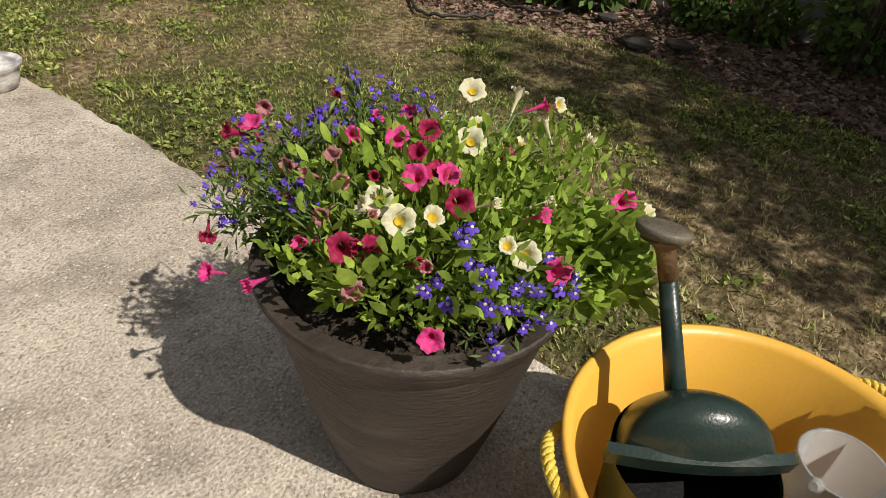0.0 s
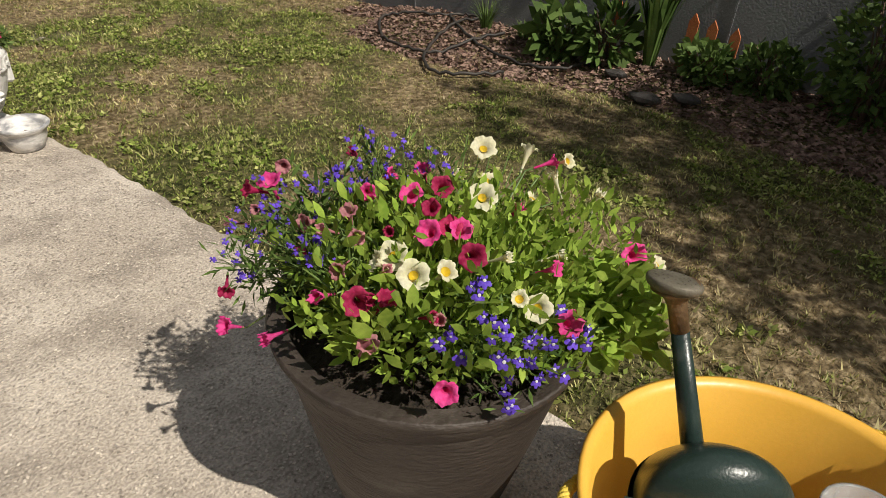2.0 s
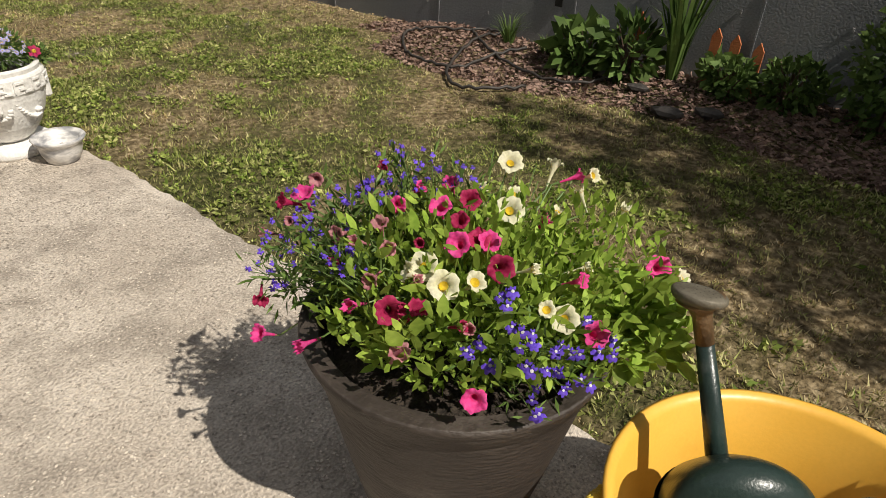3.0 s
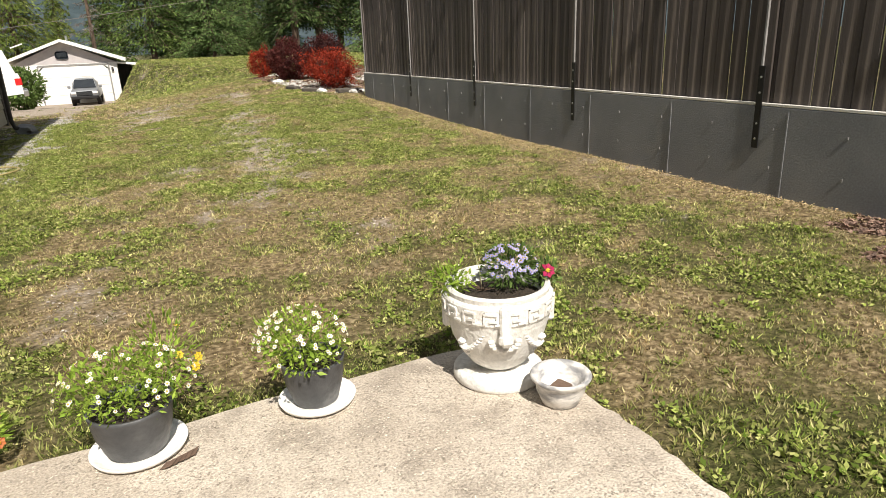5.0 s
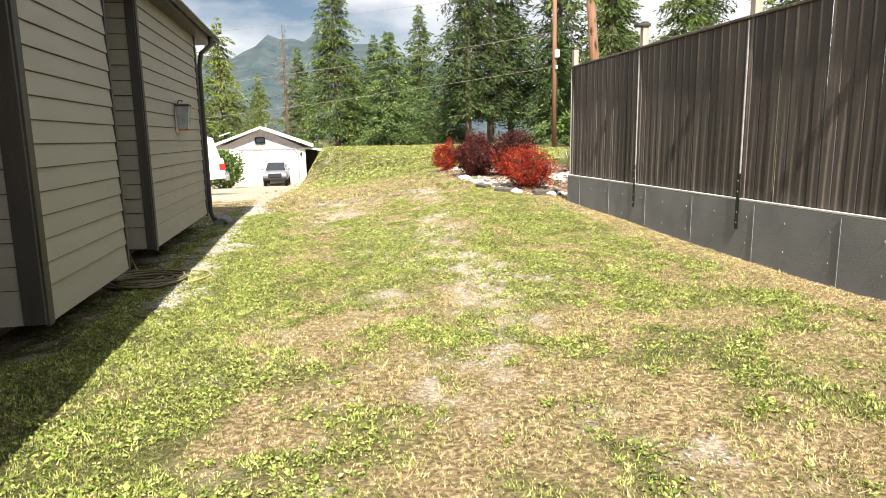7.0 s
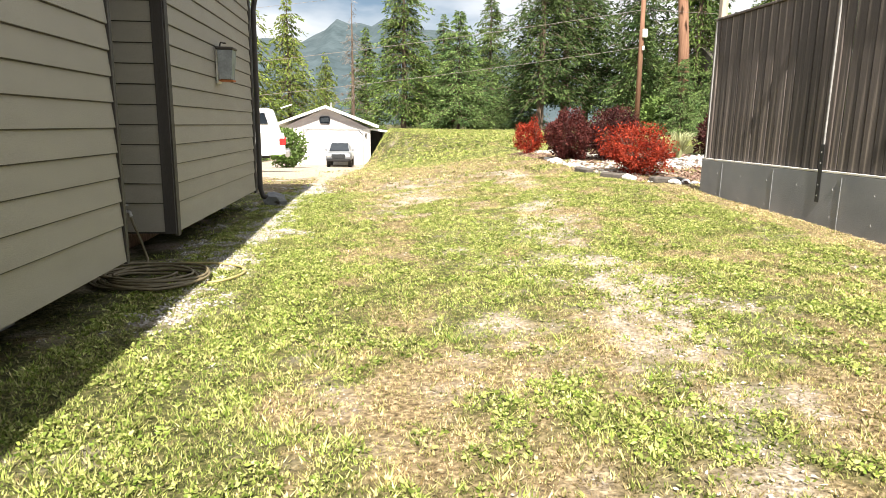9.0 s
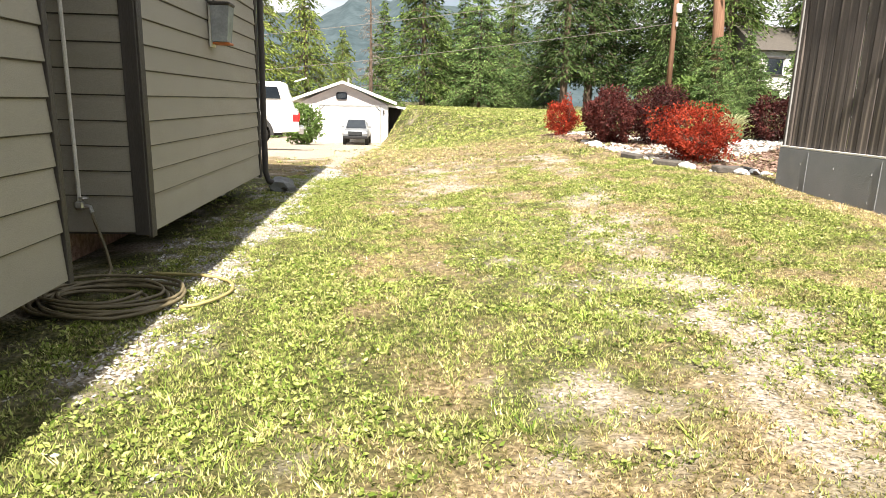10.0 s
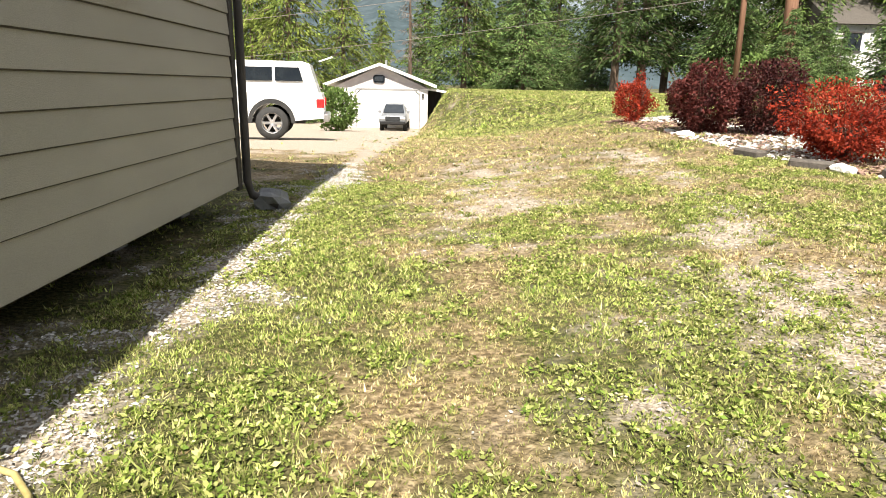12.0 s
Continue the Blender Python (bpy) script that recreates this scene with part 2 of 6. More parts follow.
M_GARAGE = surf("garage_stucco", (0.74, 0.72, 0.70), (0.80, 0.78, 0.76), 1.5, 0.85, 0.3, 40)
# grey for the gable's painted overhang shade and the door's panel joints
M_GABLE = surf("gable_shade_joint_grey", (0.42, 0.39, 0.40), (0.48, 0.45, 0.45), 2, 0.8, 0.2)
M_CARW = surf("white_car_paint", (0.78, 0.78, 0.78), (0.82, 0.82, 0.82), 1.0, 0.25, 0.0)
M_CARG = surf("grey_car_paint", (0.20, 0.21, 0.225), (0.24, 0.25, 0.265), 1.0, 0.35, 0.0, metal=0.2)
M_GLASSD = surf("dark_glass", (0.012, 0.016, 0.022), (0.02, 0.025, 0.03), 3, 0.08, 0.0, spec=0.8)
M_RUBBER = surf("tyre_rubber", (0.02, 0.02, 0.02), (0.035, 0.034, 0.033), 9, 0.85, 0.3)
M_CHROME = surf("alloy", (0.55, 0.55, 0.56), (0.65, 0.65, 0.66), 9, 0.3, 0.0, metal=0.9)
M_RED = surf("red_lens", (0.55, 0.02, 0.02), (0.62, 0.03, 0.03), 9, 0.2, 0.0)
M_BARK = surf("bark", (0.085, 0.058, 0.042), (0.15, 0.105, 0.075), 5, 0.95, 0.8, 30, stretch=(2, 2, 0.4), dist=0.03)
M_POLE = surf("pole_wood", (0.17, 0.085, 0.05), (0.24, 0.13, 0.08), 4, 0.85, 0.5, 40, stretch=(3, 3, 0.2))
M_FIR = surf("fir_needles", (0.036, 0.070, 0.018), (0.125, 0.175, 0.042), 0.5, 0.7, 0.0, 3, island=0.7, trans=0.12)
M_FIRD = surf("dark_fir_needles", (0.028, 0.052, 0.018), (0.078, 0.115, 0.034), 0.5, 0.7, 0.0, 3, island=0.55, trans=0.15)
M_SPRUCE = surf("spruce_needles", (0.062, 0.115, 0.038), (0.150, 0.212, 0.068), 0.6, 0.7, 0.0, 3, island=0.65, trans=0.12)
M_CEDAR = surf("cedar_needles", (0.085, 0.130, 0.026), (0.205, 0.245, 0.055), 0.6, 0.7, 0.0, 3, island=0.45, trans=0.25)
M_DEADT = surf("dead_wood", (0.16, 0.14, 0.125), (0.23, 0.20, 0.18), 4, 0.95, 0.4)
# bluish forest colour has the distance haze painted in
M_MOUNT = surf("haze_tinted_forest_slope", (0.021, 0.038, 0.045), (0.046, 0.068, 0.078), 0.03, 1.0, 0.0, 0.12)
M_BARB_R = surf("red_barberry", (0.14, 0.014, 0.009), (0.38, 0.055, 0.025), 4, 0.6, 0.0, 40, island=0.45, trans=0.3)
M_BARB_P = surf("purple_barberry", (0.030, 0.011, 0.012), (0.085, 0.026, 0.022), 4, 0.5, 0.0, 40, island=0.5, trans=0.2)
M_TWIG = surf("twig", (0.10, 0.062, 0.045), (0.15, 0.10, 0.07), 9, 0.9, 0.3)
M_STONE = surf("white_stone", (0.46, 0.44, 0.41), (0.66, 0.64, 0.61), 7, 0.85, 0.5, 40, rnd=0.25, island=0.2)
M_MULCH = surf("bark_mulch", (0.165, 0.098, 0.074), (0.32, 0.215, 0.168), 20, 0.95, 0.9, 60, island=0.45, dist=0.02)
M_SHRUB = surf("shrub_leaf", (0.075, 0.13, 0.032), (0.15, 0.215, 0.06), 4, 0.55, 0.0, 40, island=0.45, trans=0.25)
M_PALEGR = surf("pale_grass_leaf", (0.40, 0.42, 0.22), (0.55, 0.56, 0.34), 4, 0.55, 0.0, 40, island=0.3, trans=0.3)
M_HOSE_Y = surf("old_garden_hose", (0.105, 0.085, 0.045), (0.17, 0.14, 0.08), 12, 0.5, 0.15, island=0.1)
M_HOSE_B = surf("black_drip_hose", (0.025, 0.022, 0.02), (0.05, 0.042, 0.036), 12, 0.6, 0.2)


# ---- ground ----
def sm(t):
    t = np.clip(t, 0, 1)
    return t * t * (3 - 2 * t)


def gz(x, y):
    """Height of the ground: it rises along the fence side and falls towards the garage."""
    x, y = np.asarray(x, float), np.asarray(y, float)
    right = np.interp(y, [-50, 5, 9, 14.4, 16, 23, 32, 48, 62, 100], [-0.05, -0.05, -0.03, 0.17, 0.24, 0.40, 0.38, 0.64, 0.72, 0.5])
    left = np.interp(y, [-50, 3, 7, 15, 20, 26, 40, 55, 75, 120], [-0.05, -0.05, -0.15, -0.12, -0.20, -0.42, -1.35, -2.15, -2.2, -1.0])
    z = left + (right - left) * sm((x + np.interp(y, [28, 50], [1.5, 2.0])) / np.interp(y, [18, 28, 40, 50], [5.0, 8.0, 5.0, 2.4]))
    z = z + 0.09 * sm((x - 3.6) / 0.6) * sm((3.3 - y) / 0.7)   # the bed is heaped up against the wall
    return z + 0.012 * np.sin(2.1 * x + 1.3 * y) * np.sin(0.9 * y - 1.7 * x)


def val(x, y, s, seed):
    """Smooth value noise on the plane, 0 to 1."""
    g = np.random.default_rng(seed).random((64, 64))
    u, v = np.asarray(x) * s + 31.7, np.asarray(y) * s + 17.3
    i, j = np.floor(u).astype(int), np.floor(v).astype(int)
    a, c = sm(u - i), sm(v - j)
    i, j = i % 64, j % 64
    i2, j2 = (i + 1) % 64, (j + 1) % 64
    return (g[i, j] * (1 - a) + g[i2, j] * a) * (1 - c) + (g[i, j2] * (1 - a) + g[i2, j2] * a) * c


def bare_of(x, y):
    """Where soil and gravel show: worn tracks, the drip line of the house, the drive."""
    w = 0.24 * val(x, y, 1.6, 3) + 0.30 * val(x, y, 4.3, 4) + 0.28 * val(x, y, 11, 5) + 0.18 * val(x, y, 27, 6)
    track = np.exp(-((x - np.interp(y, [6, 9, 12, 15, 20], [0.9, 1.45, 1.35, 1.9, 2.4])) / 0.45) ** 2) * sm((y - 6.0) / 2) * sm((20 - y) / 3) + 0.75 * np.exp(-((x + 0.1) / 0.5) ** 2) * sm((y - 12) / 4) * sm((21 - y) / 3)
    drip = np.exp(-((x + 1.85) / 0.26) ** 2) * sm((y - 8.0) / 1.5) + sm((-2.1 - x) / 0.3) * 0.35 * (y > 7)
    spots = 0.5 * np.exp(-((x + 0.7) ** 2 + (y - 4.2) ** 2) / 0.5) + 0.35 * np.exp(-((x - 0.5) / 0.9) ** 2) * sm((y - 4.5) / 2)
    drive = sm((y - 20) / 4) * sm((-0.6 - x) / 2.5) * 0.62
    return sm((w + 0.25 * track + 0.36 * drip + 0.26 * spots + drive - 0.12 * (y < 4) - 0.60) / 0.34)


def dry_of(x, y):
    w = 0.20 * val(x, y, 0.7, 8) + 0.36 * val(x, y, 2.3, 9) + 0.26 * val(x, y, 6, 10) + 0.18 * val(x, y, 17, 11)
    along = 0.75 * np.exp(-((x - 4.3) / 0.28) ** 2) * (y > 3)
    brown = 0.13 * np.exp(-((x - 0.2) / 1.5) ** 2) * sm((y - 2.8) / 1.2) * (1 - 0.6 * sm((y - 7.5) / 2.5))
    far = 0.16 * sm((y - 13) / 9)
    green = -0.24 * sm((-0.8 - x) / 0.6) * sm((y - 4) / 1.5) * (y < 17) + 0.05 * sm((3.2 - y) / 0.8) * (x > 1.2) - 0.9 * sm((y - 26 + 0.8 * x) / 7) * sm((x + 1.5) / 2.5)
    stripes = 0.22 * np.sin(1.25 * (y - 0.5 * x)) * sm((y - 30) / 6)
    return np.clip(sm((w + along + brown + far + green - 0.39) / 0.30) + stripes * (x > -1.5), 0, 1)


xs = np.concatenate([[-3000, -800, -200, -80, -40, -25, -16, -10, -7, -5], np.arange(-4, 6, 0.1), [6.5, 7, 8, 9, 10, 12, 15, 20, 30, 45, 80, 200, 800, 3000]])
ys = np.concatenate([[-3000, -800, -200, -60, -25, -12, -7, -4], np.arange(-2, 26, 0.11), np.arange(26, 66, 0.8), [70, 80, 100, 150, 300, 800, 3000]])
GX, GY = np.meshgrid(xs, ys)
GZ = gz(GX, GY)
nx, ny = len(xs), len(ys)
gm = bpy.data.meshes.new("ground")
gm.from_pydata(np.stack([GX, GY, GZ], -1).reshape(-1, 3).tolist(), [], [(j * nx + i, j * nx + i + 1, (j + 1) * nx + i + 1, (j + 1) * nx + i) for j in range(ny - 1) for i in range(nx - 1)])
for key, fn in (("dry", dry_of), ("bare", bare_of)):
    at = gm.attributes.new(key, "FLOAT", "POINT")
    at.data.foreach_set("value", fn(GX, GY).ravel().astype(np.float32))
gm.polygons.foreach_set("use_smooth", [True] * len(gm.polygons))
gm.materials.append(M_LAWN)
solid("ground", gm, M_LAWN, "patchy mown lawn with dry straw and bare gravel", "ground", "structure")

PATIO_X, PATIO_Y = 1.25, 2.84


def in_bed(x, y):
    return ((x > 3.58 + 0.12 * np.sin(2.3 * y)) & (y < 2.9)) | ((x > 4.0) & (y < 3.4) & (y > 2.7))


def lawn_points(n, x0, x1, y0, y1, seed):
    g = np.random.default_rng(seed)
    x, y = g.uniform(x0, x1, n), g.uniform(y0, y1, n)
    keep = ~((x < PATIO_X + 0.005) & (y < PATIO_Y + 0.005)) & (x < 4.39 + 14 * (y > 14.6)) & ~in_bed(x, y)
    keep &= g.random(n) > 0.80 * bare_of(x, y) + 0.22 * dry_of(x, y)
    keep &= ~((x < -2.3) & (y > 7.6) & (g.random(n) > 0.15))
    return x[keep], y[keep], g


def grass(name, n, per, x0, x1, y0, y1, h, w, seed, label):
    """Tufts of leaning blades; each tuft has its own height, dryness and tone."""
    x, y, g = lawn_points(n, x0, x1, y0, y1, seed)
    size = np.exp(g.normal(0, 0.28, len(x))) * (0.45 + 0.45 * val(x, y, 2.5, 12) + 0.55 * val(x, y, 9, 13) ** 2)
    dry = np.clip(0.12 + dry_of(x, y) * 0.66 + g.normal(0.0, 0.30, len(x)), 0, 1)
    tone = np.clip(np.exp(g.normal(0.0, 0.34, len(x))), 0.45, 1.75 - 0.45 * dry) * (0.70 + 0.60 * val(x, y, 6.5, 16))
    x, y, size, dry, tone = (np.repeat(v, per) for v in (x, y, size, dry, tone))
    k = len(x)
    a = g.uniform(0, 2 * np.pi, k)
    q = np.abs(g.normal(0, 0.55, k)) * h * size
    x, y = x + q * np.cos(a), y + q * np.sin(a)
    lean = g.normal(0.95, 0.5, k)
    hh = h * size * g.uniform(0.5, 1.3, k) * (1 - 0.35 * dry)
    ww = w * g.uniform(0.6, 1.4, k) * np.sqrt(size)
    z = gz(x, y)
    a = a + g.normal(0, 0.5, k)
    b = a + np.pi / 2 + g.normal(0, 0.4, k)
    V = np.empty((k, 3, 3))
    V[:, 0] = np.stack([x + ww * np.cos(b), y + ww * np.sin(b), z - 0.004], -1)
    V[:, 1] = np.stack([x - ww * np.cos(b), y - ww * np.sin(b), z - 0.004], -1)
    V[:, 2] = np.stack([x + hh * lean * np.cos(a), y + hh * lean * np.sin(a), z + hh], -1)
    dry = np.clip(dry + g.normal(0, 0.12, k), 0, 1)
    me = fast_mesh(name, V.reshape(-1, 3), 3, M_BLADE, [("dry", np.repeat(dry, 3)), ("tone", np.repeat(tone, 3))])
    solid(name, me, M_BLADE, label, "grass", "stuff")


grass("grass", 84000, 6, -2.6, 4.4, -1.2, 7.0, 0.0185, 0.0038, 21, "short mixed green and straw lawn grass")
grass("grass", 84000, 6, -2.6, 4.4, 7.0, 12.5, 0.0185, 0.0040, 22, "short patchy lawn grass beside the house")
grass("grass", 36000, 6, -2.9, 4.9, 12.5, 17.0, 0.023, 0.0055, 24, "patchy lawn grass by the planted bed")
grass("grass", 20000, 6, -5.0, 6.0, 17.0, 32.0, 0.040, 0.010, 23, "sunlit short lawn grass farther out")
grass("grass", 26000, 6, -2.5, 16.0, 30.0, 62.0, 0.065, 0.026, 25, "bright green mown grass of the far bank")


def weeds(name, n, x0, x1, y0, y1, seed):
    """Low broad-leaved rosettes between the blades."""
    x, y, g = lawn_points(n, x0, x1, y0, y1, seed)
    keep = (dry_of(x, y) < 0.62) & (0.55 * val(x, y, 1.7, 14) + 0.45 * val(x, y, 7, 15) > 0.46)
    x, y = x[keep], y[keep]
    k = 7
    X, Y = np.repeat(x, k), np.repeat(y, k)
    a = g.uniform(0, 2 * np.pi, len(X))
    P = np.stack([X + 0.006 * np.cos(a), Y + 0.006 * np.sin(a), gz(X, Y) + g.uniform(0.004, 0.022, len(X))], -1)
    out = np.stack([np.cos(a), np.sin(a), g.uniform(0.1, 0.6, len(X))], -1) * 2.2
    V = leaves(P, 0.020, out, 0.55, 0.0, 0.35, seed)
    dry = np.clip(g.normal(0.08, 0.10, len(X)), 0, 0.6)
    tone = np.repeat(np.clip(np.exp(g.normal(0.0, 0.3, len(x))), 0.5, 1.6), k)
    me = fast_mesh(name, V, 4, M_BLADE, [("dry", np.repeat(dry, 4)), ("tone", np.repeat(tone, 4))])
    solid(name, me, M_BLADE, "low broad-leaved green weeds in the lawn", "weeds", "stuff")


weeds("lawn_weeds", 34000, -2.5, 4.3, -1.0, 8.0, 31)
weeds("lawn_weeds", 34000, -2.5, 4.6, 8.0, 17.0, 32)

# ---- patio slab ----
edge = [(PATIO_X + 0.010 * math.sin(4.1 * y) + 0.006 * math.sin(13 * y) + 0.005 * math.sin(41 * y) + 0.004 * math.sin(67 * y), y) for y in np.arange(-5, PATIO_Y + 0.01, 0.03)]
top_edge = [(x, PATIO_Y + 0.03 * math.sin(2.0 * x) + 0.01 * math.sin(9 * x)) for x in np.arange(PATIO_X, -7, -0.15)]
outline = edge + top_edge + [(-7, -5)]
b = Build()
n = len(outline)
b.add([(x, y, -0.001) for x, y in outline] + [(x + (0.012 if x > 1 else 0), y, -0.02) for x, y in outline] + [(x + 0.006, y, -0.14) for x, y in outline],
      [tuple(range(n))] + [(i, i + n, (i + 1) % n + n, (i + 1) % n) for i in range(n)] + [(i + n, i + 2 * n, (i + 1) % n + 2 * n, (i + 1) % n + n) for i in range(n)])
solid("pavement", b, M_CONC, "worn pale exposed-aggregate concrete patio slab", "patio", "structure")
k = 80000
px, py = rng.uniform(-1.6, 1.22, k), rng.uniform(-0.9, 2.8, k)
P = np.stack([px, py, np.full(k, 0.0)], -1)
aa = rng.uniform(0, 2 * np.pi, k)
rr = rng.uniform(0.0016, 0.0042, k)
V = np.empty((k, 4, 3))
for i in range(4):
    V[:, i] = P + np.stack([np.cos(aa + i * np.pi / 2) * rr * (1 if i % 2 else 1.5), np.sin(aa + i * np.pi / 2) * rr * (1 if i % 2 else 1.5), rng.uniform(0.0004, 0.0022, k)], -1)
solid("pebbles", fast_mesh("pebbles", V.reshape(-1, 3), 4, M_PEBBLE), M_PEBBLE, "small worn pebbles showing in the concrete", "pebbles", "stuff")

# ---- retaining wall and fence ----
FX, WALL_TOP, FENCE_END = 4.40, 0.655, 14.45
b = Build().box((FX + 0.12, (FENCE_END - 8) / 2, 0.09), (0.24, FENCE_END + 8, 1.13), bevel=0.008)
wall = solid("wall_east", b, M_WALLC, "dark grey formed concrete retaining wall under the fence", "retaining wall", "structure")
for y in np.arange(-6.9, 14.3, 1.22):
    part("form_seam", Build().box((FX - 0.0015, y, 0.12), (0.007, 0.012, 1.0)), M_WALLC, wall)
for y in np.arange(-2, 14.2, 0.61):
    for z in (0.18, 0.48):
        part("tie_mark", Build().box((FX - 0.002, y + 0.1, z), (0.008, 0.012, 0.022)), M_STONEG, wall)
fence = thing("fence", "tall dark-stained vertical board fence standing on a concrete wall", "fence", (FX + 0.06, 0, WALL_TOP))
POSTS = [14.36, 11.75, 9.25, 6.83, 4.35, 1.77, -0.75, -3.2]
bd = {}
for s in range(6):
    w = 0.135 + 0.004 * s
    bd[s] = Build().box((0, 0, 0), (0.022, w, 1.985), pose(0, 0, 0, 0, 0, 0.35 * (s - 2.5)), bevel=0.004).mesh("board", M_BOARD)
y, i = -5.0, 0
while y < FENCE_END - 0.08:
    s = random.randrange(6)
    dx = random.uniform(-0.006, 0.006)
    part("board", bd[s], M_BOARD, fence, m=pose(dx, y + 0.07, 1.01, random.uniform(-0.25, 0.25), 0, random.uniform(-0.8, 0.8)))
    y += 0.146 + 0.004 * s
    i += 1
part("cap_rail", Build().box((-0.005, (FENCE_END - 5) / 2, 2.02), (0.075, FENCE_END + 5, 0.03), bevel=0.004), M_BOARD, fence)
part("sill_strip", Build().box((-0.045, (FENCE_END - 5) / 2, 0.012), (0.03, FENCE_END + 5, 0.022), bevel=0.003), M_PALE, fence, "pale sealing strip")
for i, y in enumerate(POSTS):
    part("post", Build().box((0.02, y, 1.0), (0.095, 0.095, 2.0), bevel=0.004), M_BOARD, fence)
    pt = part("post_top", Build().box((0.02, y, 2.17), (0.09, 0.09, 0.30), bevel=0.004), M_POSTTOP, fence, "bare weathered post top")
    if i:
        part("post_cap", Build().box((-0.02, y, 2.335), (0.21, 0.15, 0.045), bevel=0.008).box((0.02, y, 2.37), (0.09, 0.09, 0.03), bevel=0.006), M_TRIM, pt)
    part("edge_batten", Build().box((-0.034, y + 0.03, 1.0), (0.02, 0.018, 1.96), bevel=0.002), M_STONEG, fence, "grey metal edge strip")
    if i:
        br = part("bracket", Build().box((-0.0655, y, -0.015), (0.008, 0.06, 0.64), bevel=0.002), M_IRON, fence, "black steel strap bracket")
        for z in (-0.26, -0.14, 0.1, 0.22):
            part("bolt", Build().lathe([(0, 0.006), (0.008, 0.006), (0.01, 0)], 6), M_CHROME, br, m=pose(-0.069, y, z, 0, -90, 0))

# ---- house ----
HX, HB, HT = -2.36, 0.10, 3.20
house = thing("house", "beige lap-sided house with dark brown corner trim", "house", (HX, 0, 0))


def siding(x0, y0, x1, y1, z0, z1, step=0.1755):
    """Lap boards along a wall run, the face to the left of the way from start to end."""
    d = Vector((x1 - x0, y1 - y0, 0))
    L = d.length
    d.normalize()
    nrm = Vector((-d.y, d.x, 0))
    m = Matrix((( d.x, nrm.x, 0, 0), (d.y, nrm.y, 0, 0), (0, 0, 1, 0), (0, 0, 0, 1)))

    def board(h):
        return Build().add([(0, 0, 0), (L, 0, 0), (L, 0.022, 0), (0, 0.022, 0), (0, -0.006, h + 0.012), (L, -0.006, h + 0.012), (L, 0.004, h + 0.012), (0, 0.004, h + 0.012)],
                           [(0, 1, 2, 3), (3, 2, 6, 7), (4, 7, 6, 5), (0, 4, 5, 1), (0, 3, 7, 4), (1, 5, 6, 2)]).mesh("siding_board", M_SIDING)

    # a wide starter board at the foot, then even laps
    part("siding_board", board(0.268), M_SIDING, house, m=Matrix.Translation((x0, y0, z0)) @ m)
    bm, z = board(step), z0 + 0.268
    # thin dark strip below each lap stands in for its shadow line
    shadow_strip = Build().box((L / 2, 0.006, -0.004), (L, 0.012, 0.009)).mesh("lap_joint", M_TRIM)
    while z < z1 - 0.05:
        part("siding_board", bm, M_SIDING, house, m=Matrix.Translation((x0, y0, z)) @ m)
        part("lap_joint", shadow_strip, M_TRIM, house, m=Matrix.Translation((x0, y0, z)) @ m)
        z += step


# walls behind the boards, with the recess between the two bays
part("wall", Build().box((-2.5, 8.8, (HB + HT) / 2), (4.98, 2.14, HT - HB)), M_TRIM, house)
part("wall", Build().box((-2.5, 12.97, (HB + HT) / 2), (4.98, 3.84, HT - HB)), M_TRIM, house)
part("wall", Build().box((-2.85, 10.46, (HB + HT) / 2), (4.28, 1.2, HT - HB)), M_TRIM, house)
part("wall", Build().box((-2.95, 1.2, 1.7), (5.4, 11.0, 3.0)), M_SIDING, house, "rear wing of the house")
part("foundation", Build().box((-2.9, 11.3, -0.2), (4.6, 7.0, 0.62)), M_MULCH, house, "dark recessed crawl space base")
siding(0, 9.86, 0, 7.74, HB, HT)
siding(0, 14.88, 0, 11.06, HB + 0.02, HT)
siding(-0.70, 11.05, -0.70, 9.87, HB - 0.1, HT)
siding(0, 11.045, -0.70, 11.045, HB + 0.02, HT)
siding(0, 7.725, -5, 7.725, HB, HT)
for y, w in ((7.78, 0.10), (9.84, 0.05), (11.08, 0.09), (14.85, 0.10)):
    part("corner_trim", Build().box((0.014, y, (HB + HT) / 2 - 0.01), (0.030, w, HT - HB + 0.02), bevel=0.003), M_TRIM, house)
part("corner_trim", Build().box((-0.035, 11.032, (HB + HT) / 2), (0.10, 0.03, HT - HB), bevel=0.003), M_TRIM, house)
part("corner_trim", Build().box((-0.06, 7.708, (HB + HT) / 2), (0.15, 0.03, HT - HB), bevel=0.003), M_TRIM, house)
part("soffit", Build().box((-2.45, 5.8, HT + 0.02), (5.3, 20.2, 0.04)), M_TRIM, house)
part("fascia", Build().box((0.205, 5.8, HT + 0.08), (0.03, 20.24, 0.18), bevel=0.003), M_TRIM, house)
b = Build().add([(0.26, -4.4, HT + 0.17), (0.26, 15.95, HT + 0.17), (-2.6, 15.95, HT + 1.25), (-2.6, -4.4, HT + 1.25), (-5.4, 15.95, HT + 0.2), (-5.4, -4.4, HT + 0.2),
                 (0.26, -4.4, HT + 0.11), (0.26, 15.95, HT + 0.11), (-2.6, 15.95, HT + 1.17), (-2.6, -4.4, HT + 1.17), (-5.4, 15.95, HT + 0.14), (-5.4, -4.4, HT + 0.14)],
                [(0, 1, 2, 3), (3, 2, 4, 5), (6, 9, 8, 7), (9, 11, 10, 8), (0, 6, 7, 1), (1, 7, 8, 2), (2, 8, 10, 4), (0, 3, 9, 6), (3, 5, 11, 9), (4, 10, 11, 5)])
part("roof", b, M_ROOF, house)
